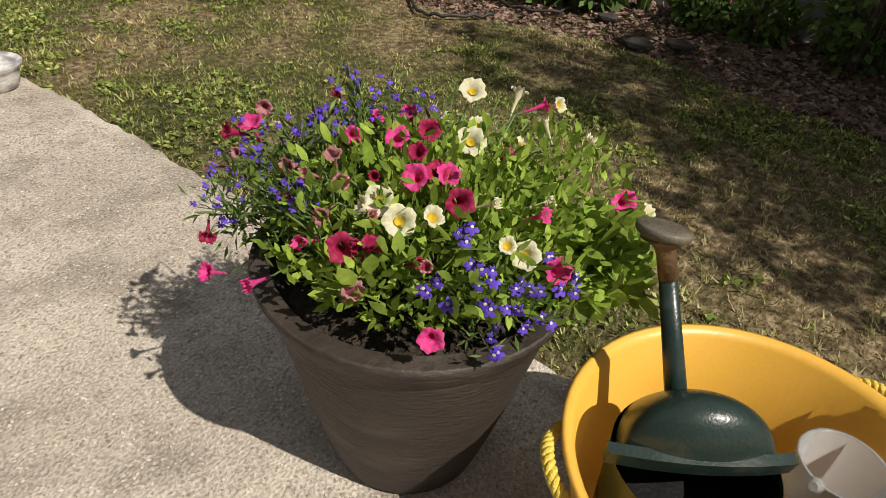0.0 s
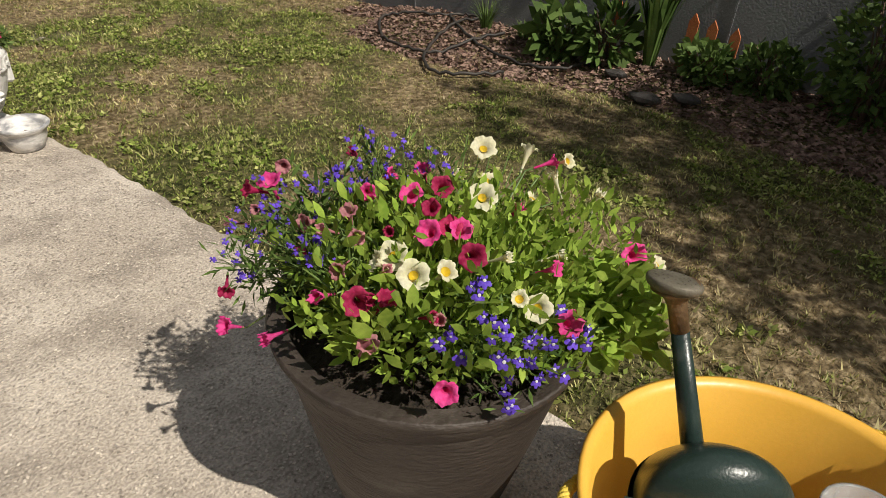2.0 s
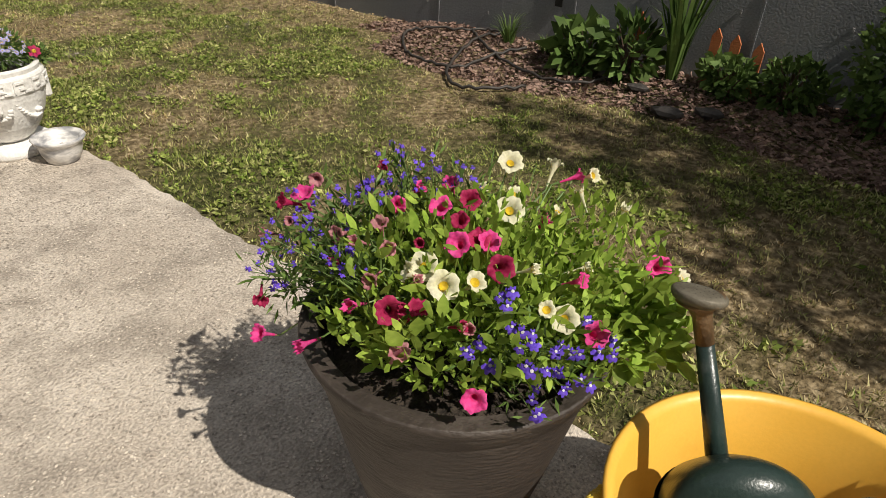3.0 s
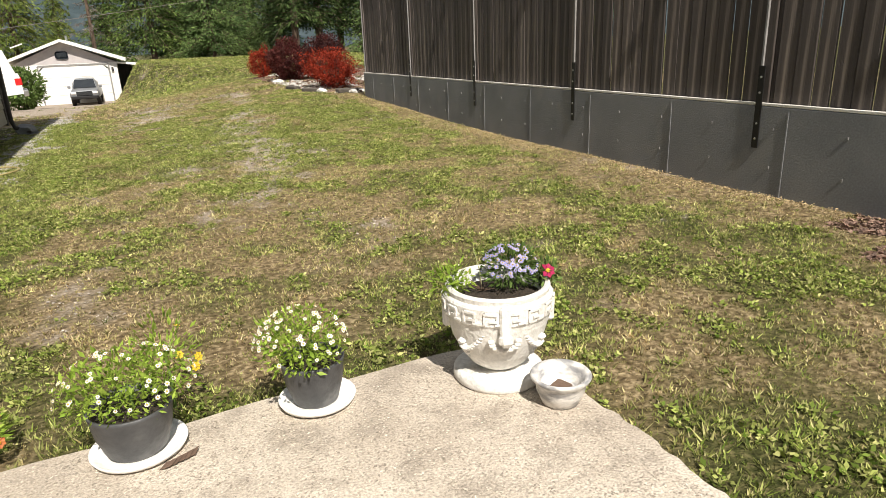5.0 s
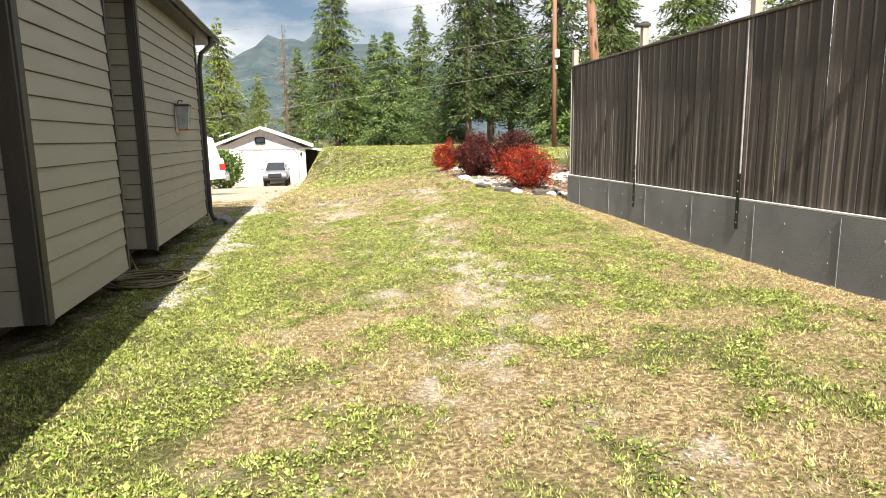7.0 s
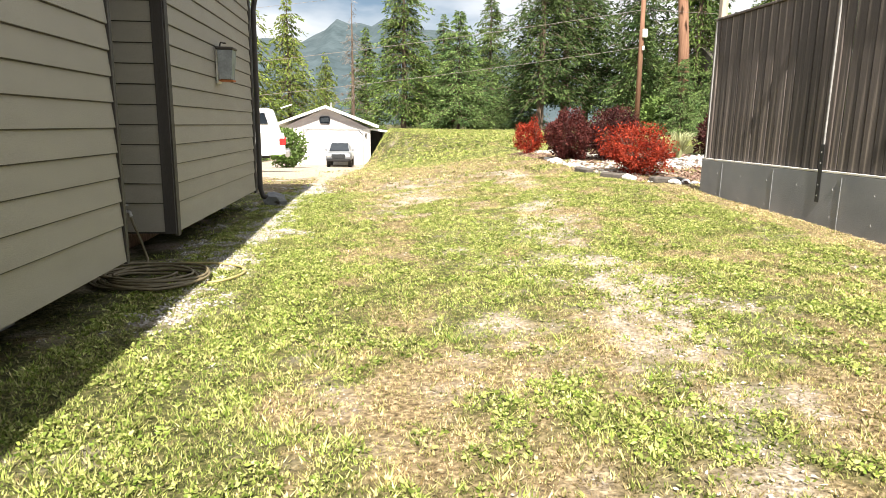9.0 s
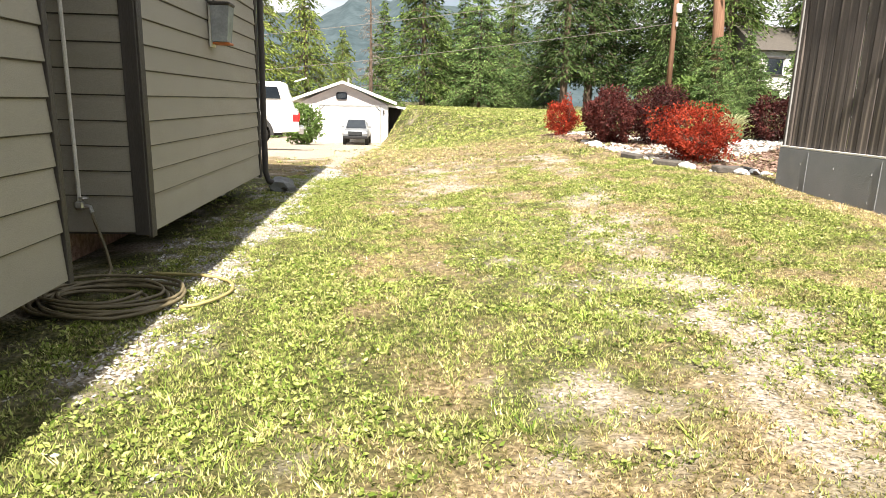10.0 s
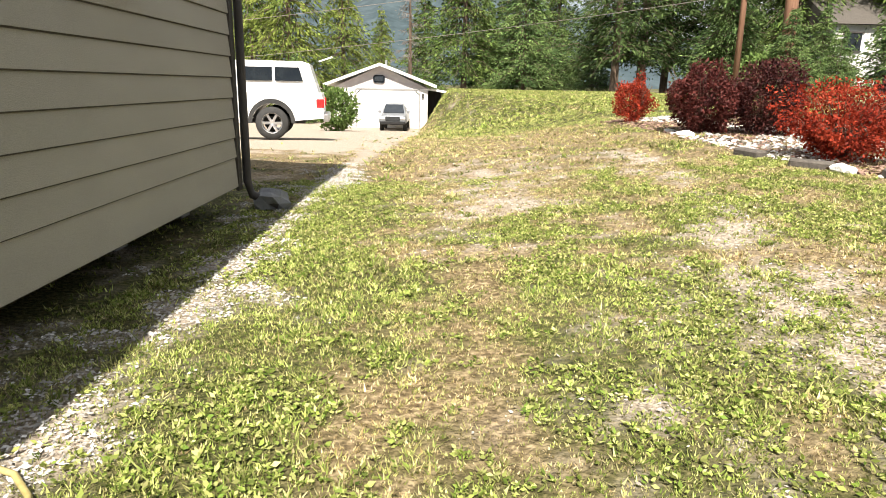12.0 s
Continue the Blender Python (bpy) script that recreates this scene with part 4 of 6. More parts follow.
# ---- trees ----
def conifer_mesh(h, r, seed, n_whorl, per, droop, size, fill=1.0, base=0.08, ragged=0.35):
    """Needle sprays along drooping branches, and the branch wood."""
    g = np.random.default_rng(seed)
    P, D, wood = [], [], Build()
    wood.tube([(0, 0, -0.3), (0.05, 0.02, h * 0.4), (0, 0, h * 0.98)], [0.016 * h, 0.011 * h, 0.02], 8)
    for i in range(n_whorl):
        t = base + (1 - base) * (i + g.uniform(0, 1)) / n_whorl
        z = h * t
        L0 = r * (1 - t) ** 0.85 + 0.12
        for k in range(per):
            a = g.uniform(0, 6.283)
            L = L0 * (1 + ragged * g.normal())
            if L < 0.15 or g.random() > fill:
                continue
            dx, dy = math.cos(a), math.sin(a)
            up = g.normal(0.05, 0.12)
            tip = (L * dx, L * dy, z + L * up - droop * L)
            if L > 0.8:
                wood.tube([(0, 0, z), (L * 0.5 * dx, L * 0.5 * dy, z + L * 0.5 * (up + 0.1) - droop * L * 0.25), tip], [0.035, 0.02, 0.006], 4, False)
            m = max(6, int(5.8 * L / size))
            s = g.uniform(0.12, 1.0, m) ** 0.8
            side = g.normal(0, 0.13 * L + 0.05, m) * (1.1 - s * 0.5)
            P.append(np.stack([L * s * dx - dy * side, L * s * dy + dx * side, z + L * s * (up + 0.1 * (1 - s)) - droop * L * s ** 1.7 + g.normal(0, 0.05 * L, m)], -1))
            D.append(np.stack([np.full(m, dx) - dy * side * 1.5, np.full(m, dy) + dx * side * 1.5, np.full(m, -0.25 - droop)], -1))
    P, D = np.concatenate(P), np.concatenate(D)
    return wood, P, D


def make_tree(name, label, h, r, seed, material, n_whorl, per, droop, size, fill=1.0, base=0.08, ragged=0.35, aspect=0.30):
    wood, P, D = conifer_mesh(h, r, seed, n_whorl, per, droop, size, fill, base, ragged)
    ob = thing(name, label, "tree")
    part("trunk", wood, M_BARK, ob)
    part("crown", fast_mesh("crown", leaves(P, size, D * 1.2, aspect, 0.15, 0.55, seed), 4, material), material, ob)
    return ob


FIR = make_tree("fir_tree", "tall dark green fir with ragged drooping branches", 18, 3.6, 91, M_FIR, 52, 9, 0.34, 0.31)
FIR2 = make_tree("fir_tree", "tall dense dark fir with bare lower trunk", 22, 3.8, 92, M_FIRD, 50, 9, 0.30, 0.33, 0.95, 0.12, 0.45)
SPRUCE = make_tree("spruce_tree", "broad lighter green spruce at the lawn's edge", 10, 3.2, 93, M_SPRUCE, 40, 10, 0.20, 0.26, 1.0, 0.05, 0.25)
CEDAR = make_tree("cedar_tree", "yellow-green cedar with weeping sprays", 15, 3.4, 94, M_CEDAR, 46, 9, 0.5, 0.30, 0.9, 0.06, 0.45)
SNAG = make_tree("dead_tree", "bare grey dying conifer with thin branches", 15, 1.7, 95, M_DEADT, 34, 4, 0.25, 0.30, 0.6, 0.3, 0.4, 0.10)


def stand(tree, x, y, s, rz, placed):
    m = pose(x, y, float(gz(x, y)) - 0.1, 0, 0, rz)
    if tree not in placed:
        placed.append(tree)
        tree.matrix_basis = m
        ob = tree
    else:
        ob = copy_thing(tree, m)
    ob.scale = (s, s, s)
    return ob


placed = []
for tree, x, y, s, rz in ((FIR, 1.8, 72, 1.02, 10), (CEDAR, -9.6, 72, 1.05, 40), (SNAG, -3.4, 74, 1.05, 0), (CEDAR, -6.4, 77, 0.72, 200), (SPRUCE, 7.2, 70, 1.15, 20), (FIR, 6.0, 74, 0.66, 140), (SPRUCE, 11.2, 74, 0.62, 70), (SPRUCE, 9.4, 80, 0.8, 210),
                          (FIR2, 14.0, 64, 1.0, 30), (FIR2, 16.8, 66, 1.12, 160), (FIR2, 19.5, 68, 0.98, 250), (SPRUCE, 20.2, 57, 0.98, 100), (FIR2, 24.0, 66, 1.1, 75), (FIR, 27.5, 62, 1.15, 310), (FIR2, 30.5, 68, 1.0, 20), (FIR, 34, 60, 1.1, 120),
                          (CEDAR, -13.2, 66, 1.2, 120), (CEDAR, -17.5, 70, 1.25, 300), (FIR, -21, 74, 1.0, 60), (CEDAR, -25, 68, 1.2, 10), (FIR2, 39, 64, 1.05, 200), (SPRUCE, 28.0, 50, 0.85, 15), (SPRUCE, 31.5, 47, 0.95, 260), (SPRUCE, 25.2, 54, 0.6, 330), (CEDAR, 35.0, 50, 0.8, 90),
                          (FIR, 12.6, 84, 0.95, 44), (SPRUCE, 15.0, 76, 0.8, 144), (FIR2, 44, 58, 1.0, 99), (FIR, -2.2, 84, 0.8, 77), (SPRUCE, 22.6, 60, 0.75, 190), (SPRUCE, 4.4, 78, 0.9, 320), (SPRUCE, -12.0, 62, 0.55, 50), (SPRUCE, 18.9, 46.0, 0.50, 150), (SPRUCE, 22.0, 46.5, 0.42, 280)):
    stand(tree, x, y, s, rz, placed)
trunk = thing("pine_trunk", "tall bare reddish pine trunk", "tree", (21.0, 50, float(gz(21, 50))))
part("trunk", Build().tube([(0, 0, -0.2), (-0.35, 0, 6), (-1.3, 0.1, 16)], [0.42, 0.36, 0.25], 14), M_POLE, trunk, smooth=True)
g9 = np.random.default_rng(9)
P = g9.normal(size=(900, 3)) * np.array([1.6, 1.6, 2.2]) + np.array([-1.2, 0, 15])
part("crown", fast_mesh("crown", leaves(P, 0.7, None, 0.4, 0.2, 1.0, 9), 4, M_FIR), M_FIR, trunk)
shrub("garden_shrub", "bright green shrub below the trees", "bush", (18.4, 48.0), 1.4, 2.6, 16, 2500, M_SHRUB, 83, 0.26)

# ---- utility pole and wires ----
pole = thing("utility_pole", "weathered brown wooden utility pole with wires", "utility pole", (15.6, 45, float(gz(15.6, 45))))
part("shaft", Build().tube([(0, 0, -0.3), (-0.12, 0, 12)], [0.17, 0.12], 12), M_POLE, pole, smooth=True)
part("meter_box", Build().box((0.05, -0.2, 6.2), (0.3, 0.18, 0.5), bevel=0.02), M_PALE, pole)
part("insulator", Build().tube([(0, -0.25, 5.2), (0, -0.25, 5.45)], 0.07), M_PALE, pole)


def wire(name, a, e, sag, r, label):
    pts = [(a[0] + (e[0] - a[0]) * t, a[1] + (e[1] - a[1]) * t, a[2] + (e[2] - a[2]) * t - sag * 4 * t * (1 - t)) for t in np.linspace(0, 1, 24)]
    solid(name, Build().tube(pts, r, 5), M_DEADT, label, "cable", group="overhead cables")


wire("overhead_cable", (15.6, 45, 8.2), (-32, 52, 2.9), 0.6, 0.014, "thin overhead cable slung from the pole")
wire("overhead_cable", (15.6, 45, 6.0), (-32, 52, 0.9), 0.6, 0.013, "thin overhead cable slung below the others")
wire("overhead_cable", (15.6, 45, 11.2), (-32, 54, 6.6), 0.5, 0.010, "thin overhead cable near the pole's top")
wire("overhead_cable", (15.6, 45, 8.2), (60, 44, 9.0), 0.6, 0.013, "thin overhead cable running on past the trees")

# ---- neighbour's house behind the trees ----
nb = thing("neighbour_house", "cream house with a brown roof half hidden by trees", "house", (33.5, 58, float(gz(30, 58))))
part("wall", Build().box((0, 3, 2.6), (11, 7, 5.2)), M_GARAGE, nb)
part("roof", Build().add([(-6, -1, 5.1), (6, -1, 5.1), (6, 7.5, 5.1), (-6, 7.5, 5.1), (-6, 3.2, 7.4), (6, 3.2, 7.4)], [(0, 1, 5, 4), (2, 3, 4, 5), (0, 4, 3), (1, 2, 5), (3, 2, 1, 0)]), M_ROOF, nb)
for x in (-4.2, -1.4, 1.6, 4.2):
    for z in (1.4, 3.9):
        w_ = part("window", Build().box((x, -0.53, z), (1.3, 0.08, 1.2), bevel=0.01), M_GLASSD, nb)
        part("window_head", Build().box((x, -0.56, z + 0.66), (1.5, 0.1, 0.12)), M_TRIM, w_)
        part("window_sill", Build().box((x, -0.56, z - 0.66), (1.5, 0.1, 0.12)), M_TRIM, w_)

# ---- large flower pot on the patio ----
M_POT = surf("dark_brown_pot", (0.036, 0.028, 0.023), (0.054, 0.042, 0.034), 6, 0.62, 0.5, 45, stretch=(1, 1, 3), c3=(0.105, 0.087, 0.073), scale3=3.5, amount3=0.25)
M_SOIL = surf("potting_soil", (0.025, 0.018, 0.012), (0.055, 0.04, 0.028), 25, 0.95, 0.9, 90, dist=0.02)
M_LEAF = surf("petunia_leaf", (0.19, 0.30, 0.04), (0.36, 0.47, 0.085), 20, 0.4, 0.0, 80, island=0.45, trans=0.35)
M_LOBLEAF = surf("lobelia_leaf", (0.075, 0.13, 0.030), (0.14, 0.21, 0.055), 20, 0.5, 0.0, 80, island=0.4, trans=0.2)
M_STEM = surf("green_stem", (0.10, 0.17, 0.04), (0.15, 0.22, 0.06), 20, 0.5, 0.0, 60)
M_HOT = surf("hot_pink_petal", (0.76, 0.045, 0.25), (0.84, 0.11, 0.38), 60, 0.5, 0.15, 160, rnd=0.15, trans=0.35)
M_DARKP = surf("wine_red_petal", (0.36, 0.016, 0.08), (0.50, 0.045, 0.13), 60, 0.5, 0.15, 160, rnd=0.2, trans=0.35)
M_PALEP = surf("faded_pink_petal", (0.50, 0.17, 0.22), (0.60, 0.30, 0.31), 60, 0.6, 0.15, 160, rnd=0.2, trans=0.35)
M_CREAM = surf("cream_petal", (0.80, 0.76, 0.50), (0.84, 0.81, 0.62), 40, 0.5, 0.12, 140, rnd=0.05, trans=0.35)
M_YELLOW = surf("yellow_throat", (0.74, 0.56, 0.07), (0.66, 0.46, 0.03), 90, 0.5, 0.1, 200, trans=0.2)
M_BLUE = surf("violet_blue_petal", (0.13, 0.065, 0.60), (0.20, 0.11, 0.72), 90, 0.5, 0.0, 200, rnd=0.25, trans=0.35)
M_WHITEP = surf("white_petal", (0.78, 0.77, 0.72), (0.84, 0.83, 0.79), 60, 0.55, 0.0, 160, rnd=0.06, trans=0.3)
M_PLASTER = surf("white_painted_plaster", (0.70, 0.68, 0.645), (0.78, 0.765, 0.735), 8, 0.75, 0.5, 60, c3=(0.48, 0.45, 0.40), scale3=5, amount3=0.15)
M_GLAZE = surf("white_marbled_glaze", (0.70, 0.68, 0.65), (0.78, 0.76, 0.74), 12, 0.35, 0.15, 60, c3=(0.30, 0.30, 0.31), scale3=11, amount3=0.72, stretch=(1, 1, 2.5))
M_GREYPOT = surf("charcoal_plastic", (0.055, 0.056, 0.060), (0.085, 0.086, 0.09), 9, 0.5, 0.2, 60, c3=(0.15, 0.15, 0.15), scale3=8, amount3=0.2)
M_TUB = surf("yellow_flexible_plastic", (0.78, 0.43, 0.06), (0.84, 0.48, 0.08), 4, 0.38, 0.03, 120, c3=(0.74, 0.40, 0.06), scale3=6, amount3=0.2, grain=0.06)
M_ROPE = surf("yellow_rope", (0.72, 0.52, 0.06), (0.82, 0.62, 0.10), 60, 0.7, 0.7, 240, dist=0.004)
M_CAN = surf("dark_green_plastic", (0.016, 0.030, 0.027), (0.024, 0.042, 0.036), 12, 0.32, 0.1, 160, c3=(0.05, 0.062, 0.056), scale3=15, amount3=0.1)
M_BRASS = surf("tarnished_brass", (0.17, 0.105, 0.055), (0.25, 0.165, 0.09), 25, 0.5, 0.3, 120, metal=0.6)
M_ROSEF = surf("grey_rose_plate", (0.12, 0.105, 0.075), (0.18, 0.16, 0.12), 25, 0.6, 0.15, 220, metal=0.3)
M_LGLASS = surf("frosted_glass", (0.24, 0.255, 0.27), (0.34, 0.36, 0.38), 9, 0.2, 0.1, 60)
M_CLAY = surf("orange_clay", (0.42, 0.12, 0.04), (0.52, 0.17, 0.06), 15, 0.7, 0.3)
M_CUP = bpy.data.materials.new("clear_plastic")
M_CUP.use_nodes = True
_b = M_CUP.node_tree.nodes["Principled BSDF"]
_b.inputs["Base Color"].default_value, _b.inputs["Roughness"].default_value = (0.82, 0.84, 0.84, 1), 0.25
_b.inputs["Transmission Weight"].default_value, _b.inputs["IOR"].default_value = 0.75, 1.3

# the pot and the tub are laid out round their own origin; POTS sets the group on the patio
POTS = Matrix.Translation((0.864, -0.011, 0)) @ Matrix.Scale(0.96, 4) @ Matrix.Translation((-0.733, -0.035, 0))
PC = (0.733, 0.035)


def potted(ob):
    ob.matrix_basis = POTS @ ob.matrix_basis
    return ob


pot = potted(thing("flower_pot", "large dark brown ribbed pot standing on the patio", "flower pot", (*PC, 0)))
prof = [(0.0, 0.004), (0.160, 0.0), (0.168, 0.012)] + [(0.168 + 0.105 * (i / 14) ** 0.9, 0.012 + 0.475 * i / 14) for i in range(1, 15)]
prof += [(0.274, 0.490), (0.281, 0.494), (0.284, 0.508), (0.288, 0.513), (0.291, 0.526), (0.296, 0.532), (0.299, 0.544), (0.297, 0.550)]
prof += [(0.297 - 0.0024 * i - (0.0008 if i % 2 else 0), 0.550 + (0.0016 if i % 2 else 0)) for i in range(1, 15)]
prof += [(0.260, 0.544), (0.254, 0.50), (0.22, 0.47)]
prof = [(r_ * 0.99, z_ * 0.965) for r_, z_ in prof]
part("body", Build().lathe(prof, 80), M_POT, pot, smooth=True)
part("soil", Build().lathe([(0, 0.478), (0.1, 0.482), (0.2, 0.473), (0.245, 0.469)], 30), M_SOIL, pot)


def funnel(r, length, lobes=5, ruffle=0.10, open_=0.9, seg=30, seed=0):
    """A trumpet flower that opens along +z, the rim lobed and ruffled."""
    g = random.Random(seed)
    ph = g.uniform(0, 6.28)
    b = Build()
    rings = [(0.10, -1.0), (0.13, -0.7), (0.20, -0.40), (0.36, -0.18), (0.62, -0.05), (0.86, 0.0), (1.0, -0.02)]
    k = 0
    for q, z in rings:
        for i in range(seg):
            a = 2 * math.pi * i / seg
            lob = 1 - (0.14 * q ** 3) * (0.5 + 0.5 * math.cos(lobes * a)) + 0.03 * q ** 3 * math.sin(11 * a + ph)
            zz = z * length + ruffle * r * q ** 3 * math.sin(lobes * a * 2 + ph) + ruffle * 0.8 * r * q ** 3 * math.sin(3 * a + ph)
            rr = q * r * lob * (open_ if q > 0.5 else 1)
            b.v.append((rr * math.cos(a), rr * math.sin(a), zz))
    for j in range(len(rings) - 1):
        for i in range(seg):
            i2 = (i + 1) % seg
            b.f.append((j * seg + i, j * seg + i2, (j + 1) * seg + i2, (j + 1) * seg + i))
    return b


def facing(p, n, spin=0.0, s=1.0):
    q = Vector(n).normalized().to_track_quat("Z", "Y")
    return Matrix.Translation(p) @ q.to_matrix().to_4x4() @ Matrix.Rotation(spin, 4, "Z") @ Matrix.Scale(s, 4)


throat = Build().lathe([(0.0, -0.0150), (0.0030, -0.0135), (0.0058, -0.0102), (0.0076, -0.0078)], 16).mesh("throat", M_YELLOW, True)


def petunias(label, spots, material, seed, r=0.028, yellow=False, tilt=(-0.45, -0.75, 0.55), folded=0.0, jit=0.85):
    """One petunia plant: blooms at the given spots, their stems, and the leaves below."""
    ob = potted(thing("petunia_plant", label, "flowering plant", (*PC, 0.49), "petunias in the large pot"))
    g = random.Random(seed)
    kinds = [funnel(r, 0.045, 5, 0.10, 0.95, seed=seed), funnel(r * 0.92, 0.05, 5, 0.16, 0.85, seed=seed + 1), funnel(r * 0.8, 0.055, 5, 0.22, 0.62, seed=seed + 2)]
    kinds = [k.mesh("flower", material, True) for k in kinds]
    plain = Build().lathe([(0.0028, -0.034), (0.0048, -0.0175), (0.0062, -0.0125)], 12).mesh("throat", material, True)
    for x, y, z in spots:
        p = Vector((x - PC[0], y - PC[1], z - 0.49))
        out = p.normalized()
        n = out * 0.5 + Vector(tilt) + Vector([g.uniform(-jit, jit) for _ in range(3)])
        k = 0 if g.random() > folded else g.choice((1, 2))
        f = part("flower", kinds[k], material, ob, m=facing(p, n, g.uniform(0, 6.28), g.uniform(0.85, 1.08)))
        part("throat", throat if yellow else plain, material, f)
        n.normalize()
        base = p - n * 0.045
        foot = Vector((p.x * 0.35, p.y * 0.35, 0.02))
        part("stem", Build().tube([tuple(foot), tuple(foot.lerp(base, 0.6) + Vector((0, 0, 0.05))), tuple(base - n * 0.015), tuple(base)], [0.0022, 0.002, 0.0016, 0.003], 5), M_STEM, ob)
    return ob


HOT_OPEN = [(0.508, -0.162, 0.602), (0.436, 0.138, 0.580), (0.493, 0.078, 0.660), (0.978, -0.239, 0.636), (0.743, 0.096, 0.735), (0.705, -0.039, 0.733), (0.662, -0.004, 0.732), (0.727, -0.240, 0.631), (0.642, 0.349, 0.711)]
HOT_SIDE = [(0.461, 0.284, 0.514), (0.994, -0.048, 0.755), (0.867, 0.169, 0.714), (0.828, 0.208, 0.703), (0.883, -0.047, 0.704), (0.553, 0.173, 0.672), (0.787, -0.178, 0.677), (0.720, 0.176, 0.716)]
DARK_OPEN = [(0.801, 0.072, 0.733), (0.697, -0.023, 0.735), (0.670, -0.087, 0.717), (0.512, 0.008, 0.675)]
DARK_SIDE = [(0.779, 0.272, 0.747), (0.628, 0.048, 0.727), (0.601, 0.364, 0.701), (0.495, 0.312, 0.553), (0.539, -0.029, 0.687), (0.717, 0.033, 0.740), (0.557, -0.100, 0.676), (0.524, -0.010, 0.681)]
PALE = [(0.656, 0.162, 0.713), (0.597, 0.087, 0.714), (0.601, 0.175, 0.693), (0.535, 0.071, 0.688), (0.483, -0.041, 0.644), (0.550, 0.363, 0.657), (0.602, 0.348, 0.665), (0.626, 0.246, 0.665), (0.560, -0.108, 0.673), (0.670, 0.341, 0.729), (0.572, -0.000, 0.707)]
CREAM_OPEN = [(0.942, 0.079, 0.762), (0.828, 0.002, 0.728), (0.585, -0.039, 0.706), (0.596, 0.009, 0.716), (0.689, -0.199, 0.664)]
CREAM_SIDE = [(0.573, 0.029, 0.709), (0.719, -0.124, 0.709), (0.835, -0.164, 0.674), (0.980, 0.002, 0.773), (1.002, -0.073, 0.761), (0.988, -0.049, 0.732), (0.964, -0.027, 0.685), (1.005, -0.143, 0.719), (0.978, -0.287, 0.639), (0.905, 0.112, 0.708), (0.935, 0.057, 0.703), (0.624, -0.073, 0.711), (0.674, -0.173, 0.679)]
LOB_FRONT = [(0.560, -0.134, 0.661), (0.549, -0.170, 0.631), (0.636, -0.132, 0.693), (0.605, -0.157, 0.669), (0.627, -0.183, 0.661), (0.610, -0.191, 0.648), (0.630, -0.214, 0.637), (0.654, -0.224, 0.636), (0.629, -0.231, 0.620), (0.667, -0.237, 0.626), (0.630, -0.247, 0.601), (0.658, -0.260, 0.596), (0.576, -0.223, 0.600), (0.570, -0.233, 0.582), (0.734, -0.222, 0.649), (0.715, -0.258, 0.610), (0.757, -0.256, 0.612), (0.536, -0.123, 0.653), (0.636, -0.118, 0.699), (0.611, -0.217, 0.626), (0.648, -0.206, 0.650), (0.587, -0.198, 0.631)]
LOB_BACK = [(0.768, 0.270, 0.718), (0.808, 0.248, 0.752), (0.838, 0.217, 0.747), (0.884, 0.156, 0.733), (0.694, 0.317, 0.703), (0.657, 0.337, 0.700), (0.694, 0.290, 0.649), (0.622, 0.334, 0.656), (0.597, 0.324, 0.620), (0.628, 0.313, 0.625), (0.570, 0.351, 0.648), (0.541, 0.337, 0.607), (0.547, 0.317, 0.581), (0.553, 0.182, 0.657), (0.575, 0.177, 0.671), (0.776, 0.249, 0.686), (0.811, 0.222, 0.697), (0.747, 0.266, 0.673), (0.738, 0.286, 0.700), (0.577, 0.144, 0.684), (0.839, 0.203, 0.716)]
OPEN = (-0.75, -0.62, 0.62)
hotp = petunias("hot pink petunia in bloom spilling over the pot's rim", HOT_OPEN, M_HOT, 3, 0.0255, tilt=OPEN, folded=0.25, jit=0.5)
petunias("hot pink petunia with blooms seen edge on", HOT_SIDE, M_HOT, 13, 0.023, folded=1.0, jit=1.0)
petunias("wine red petunia with velvety dark throats in the pot", DARK_OPEN, M_DARKP, 4, 0.025, tilt=OPEN, jit=0.4)
petunias("wine red petunia with half-folded blooms in the pot", DARK_SIDE, M_DARKP, 14, 0.023, folded=1.0, jit=1.0)
petunias("petunia with faded salmon-pink wilting blooms in the pot", PALE, M_PALEP, 5, 0.022, folded=1.0)
creamp = petunias("cream petunia with wide yellow-throated blooms in the pot", CREAM_OPEN, M_CREAM, 6, 0.029, True, (-0.9, -0.75, 0.75), jit=0.22)
petunias("cream petunia with blooms turned sideways in the pot", CREAM_SIDE, M_CREAM, 8, 0.022, True, (0.1, -0.2, 0.8), folded=1.0)


def dome_points(n, seed, c, r, lo=0.45, zmin=-0.02):
    g = np.random.default_rng(seed)
    d = g.normal(size=(n, 3))
    d /= np.linalg.norm(d, axis=1)[:, None]
    P = d * (g.uniform(lo ** 2, 1, n) ** 0.5)[:, None] * np.array(r) + np.array(c)
    keep = (P[:, 2] > zmin) & (P[:, 2] > 0.02 + 1.15 * (np.hypot(P[:, 0], P[:, 1]) - 0.19) - 0.8 * np.clip(0.59 * P[:, 0] - 0.81 * P[:, 1] - 0.12, 0, 0.25))
    return P[keep], d[keep]


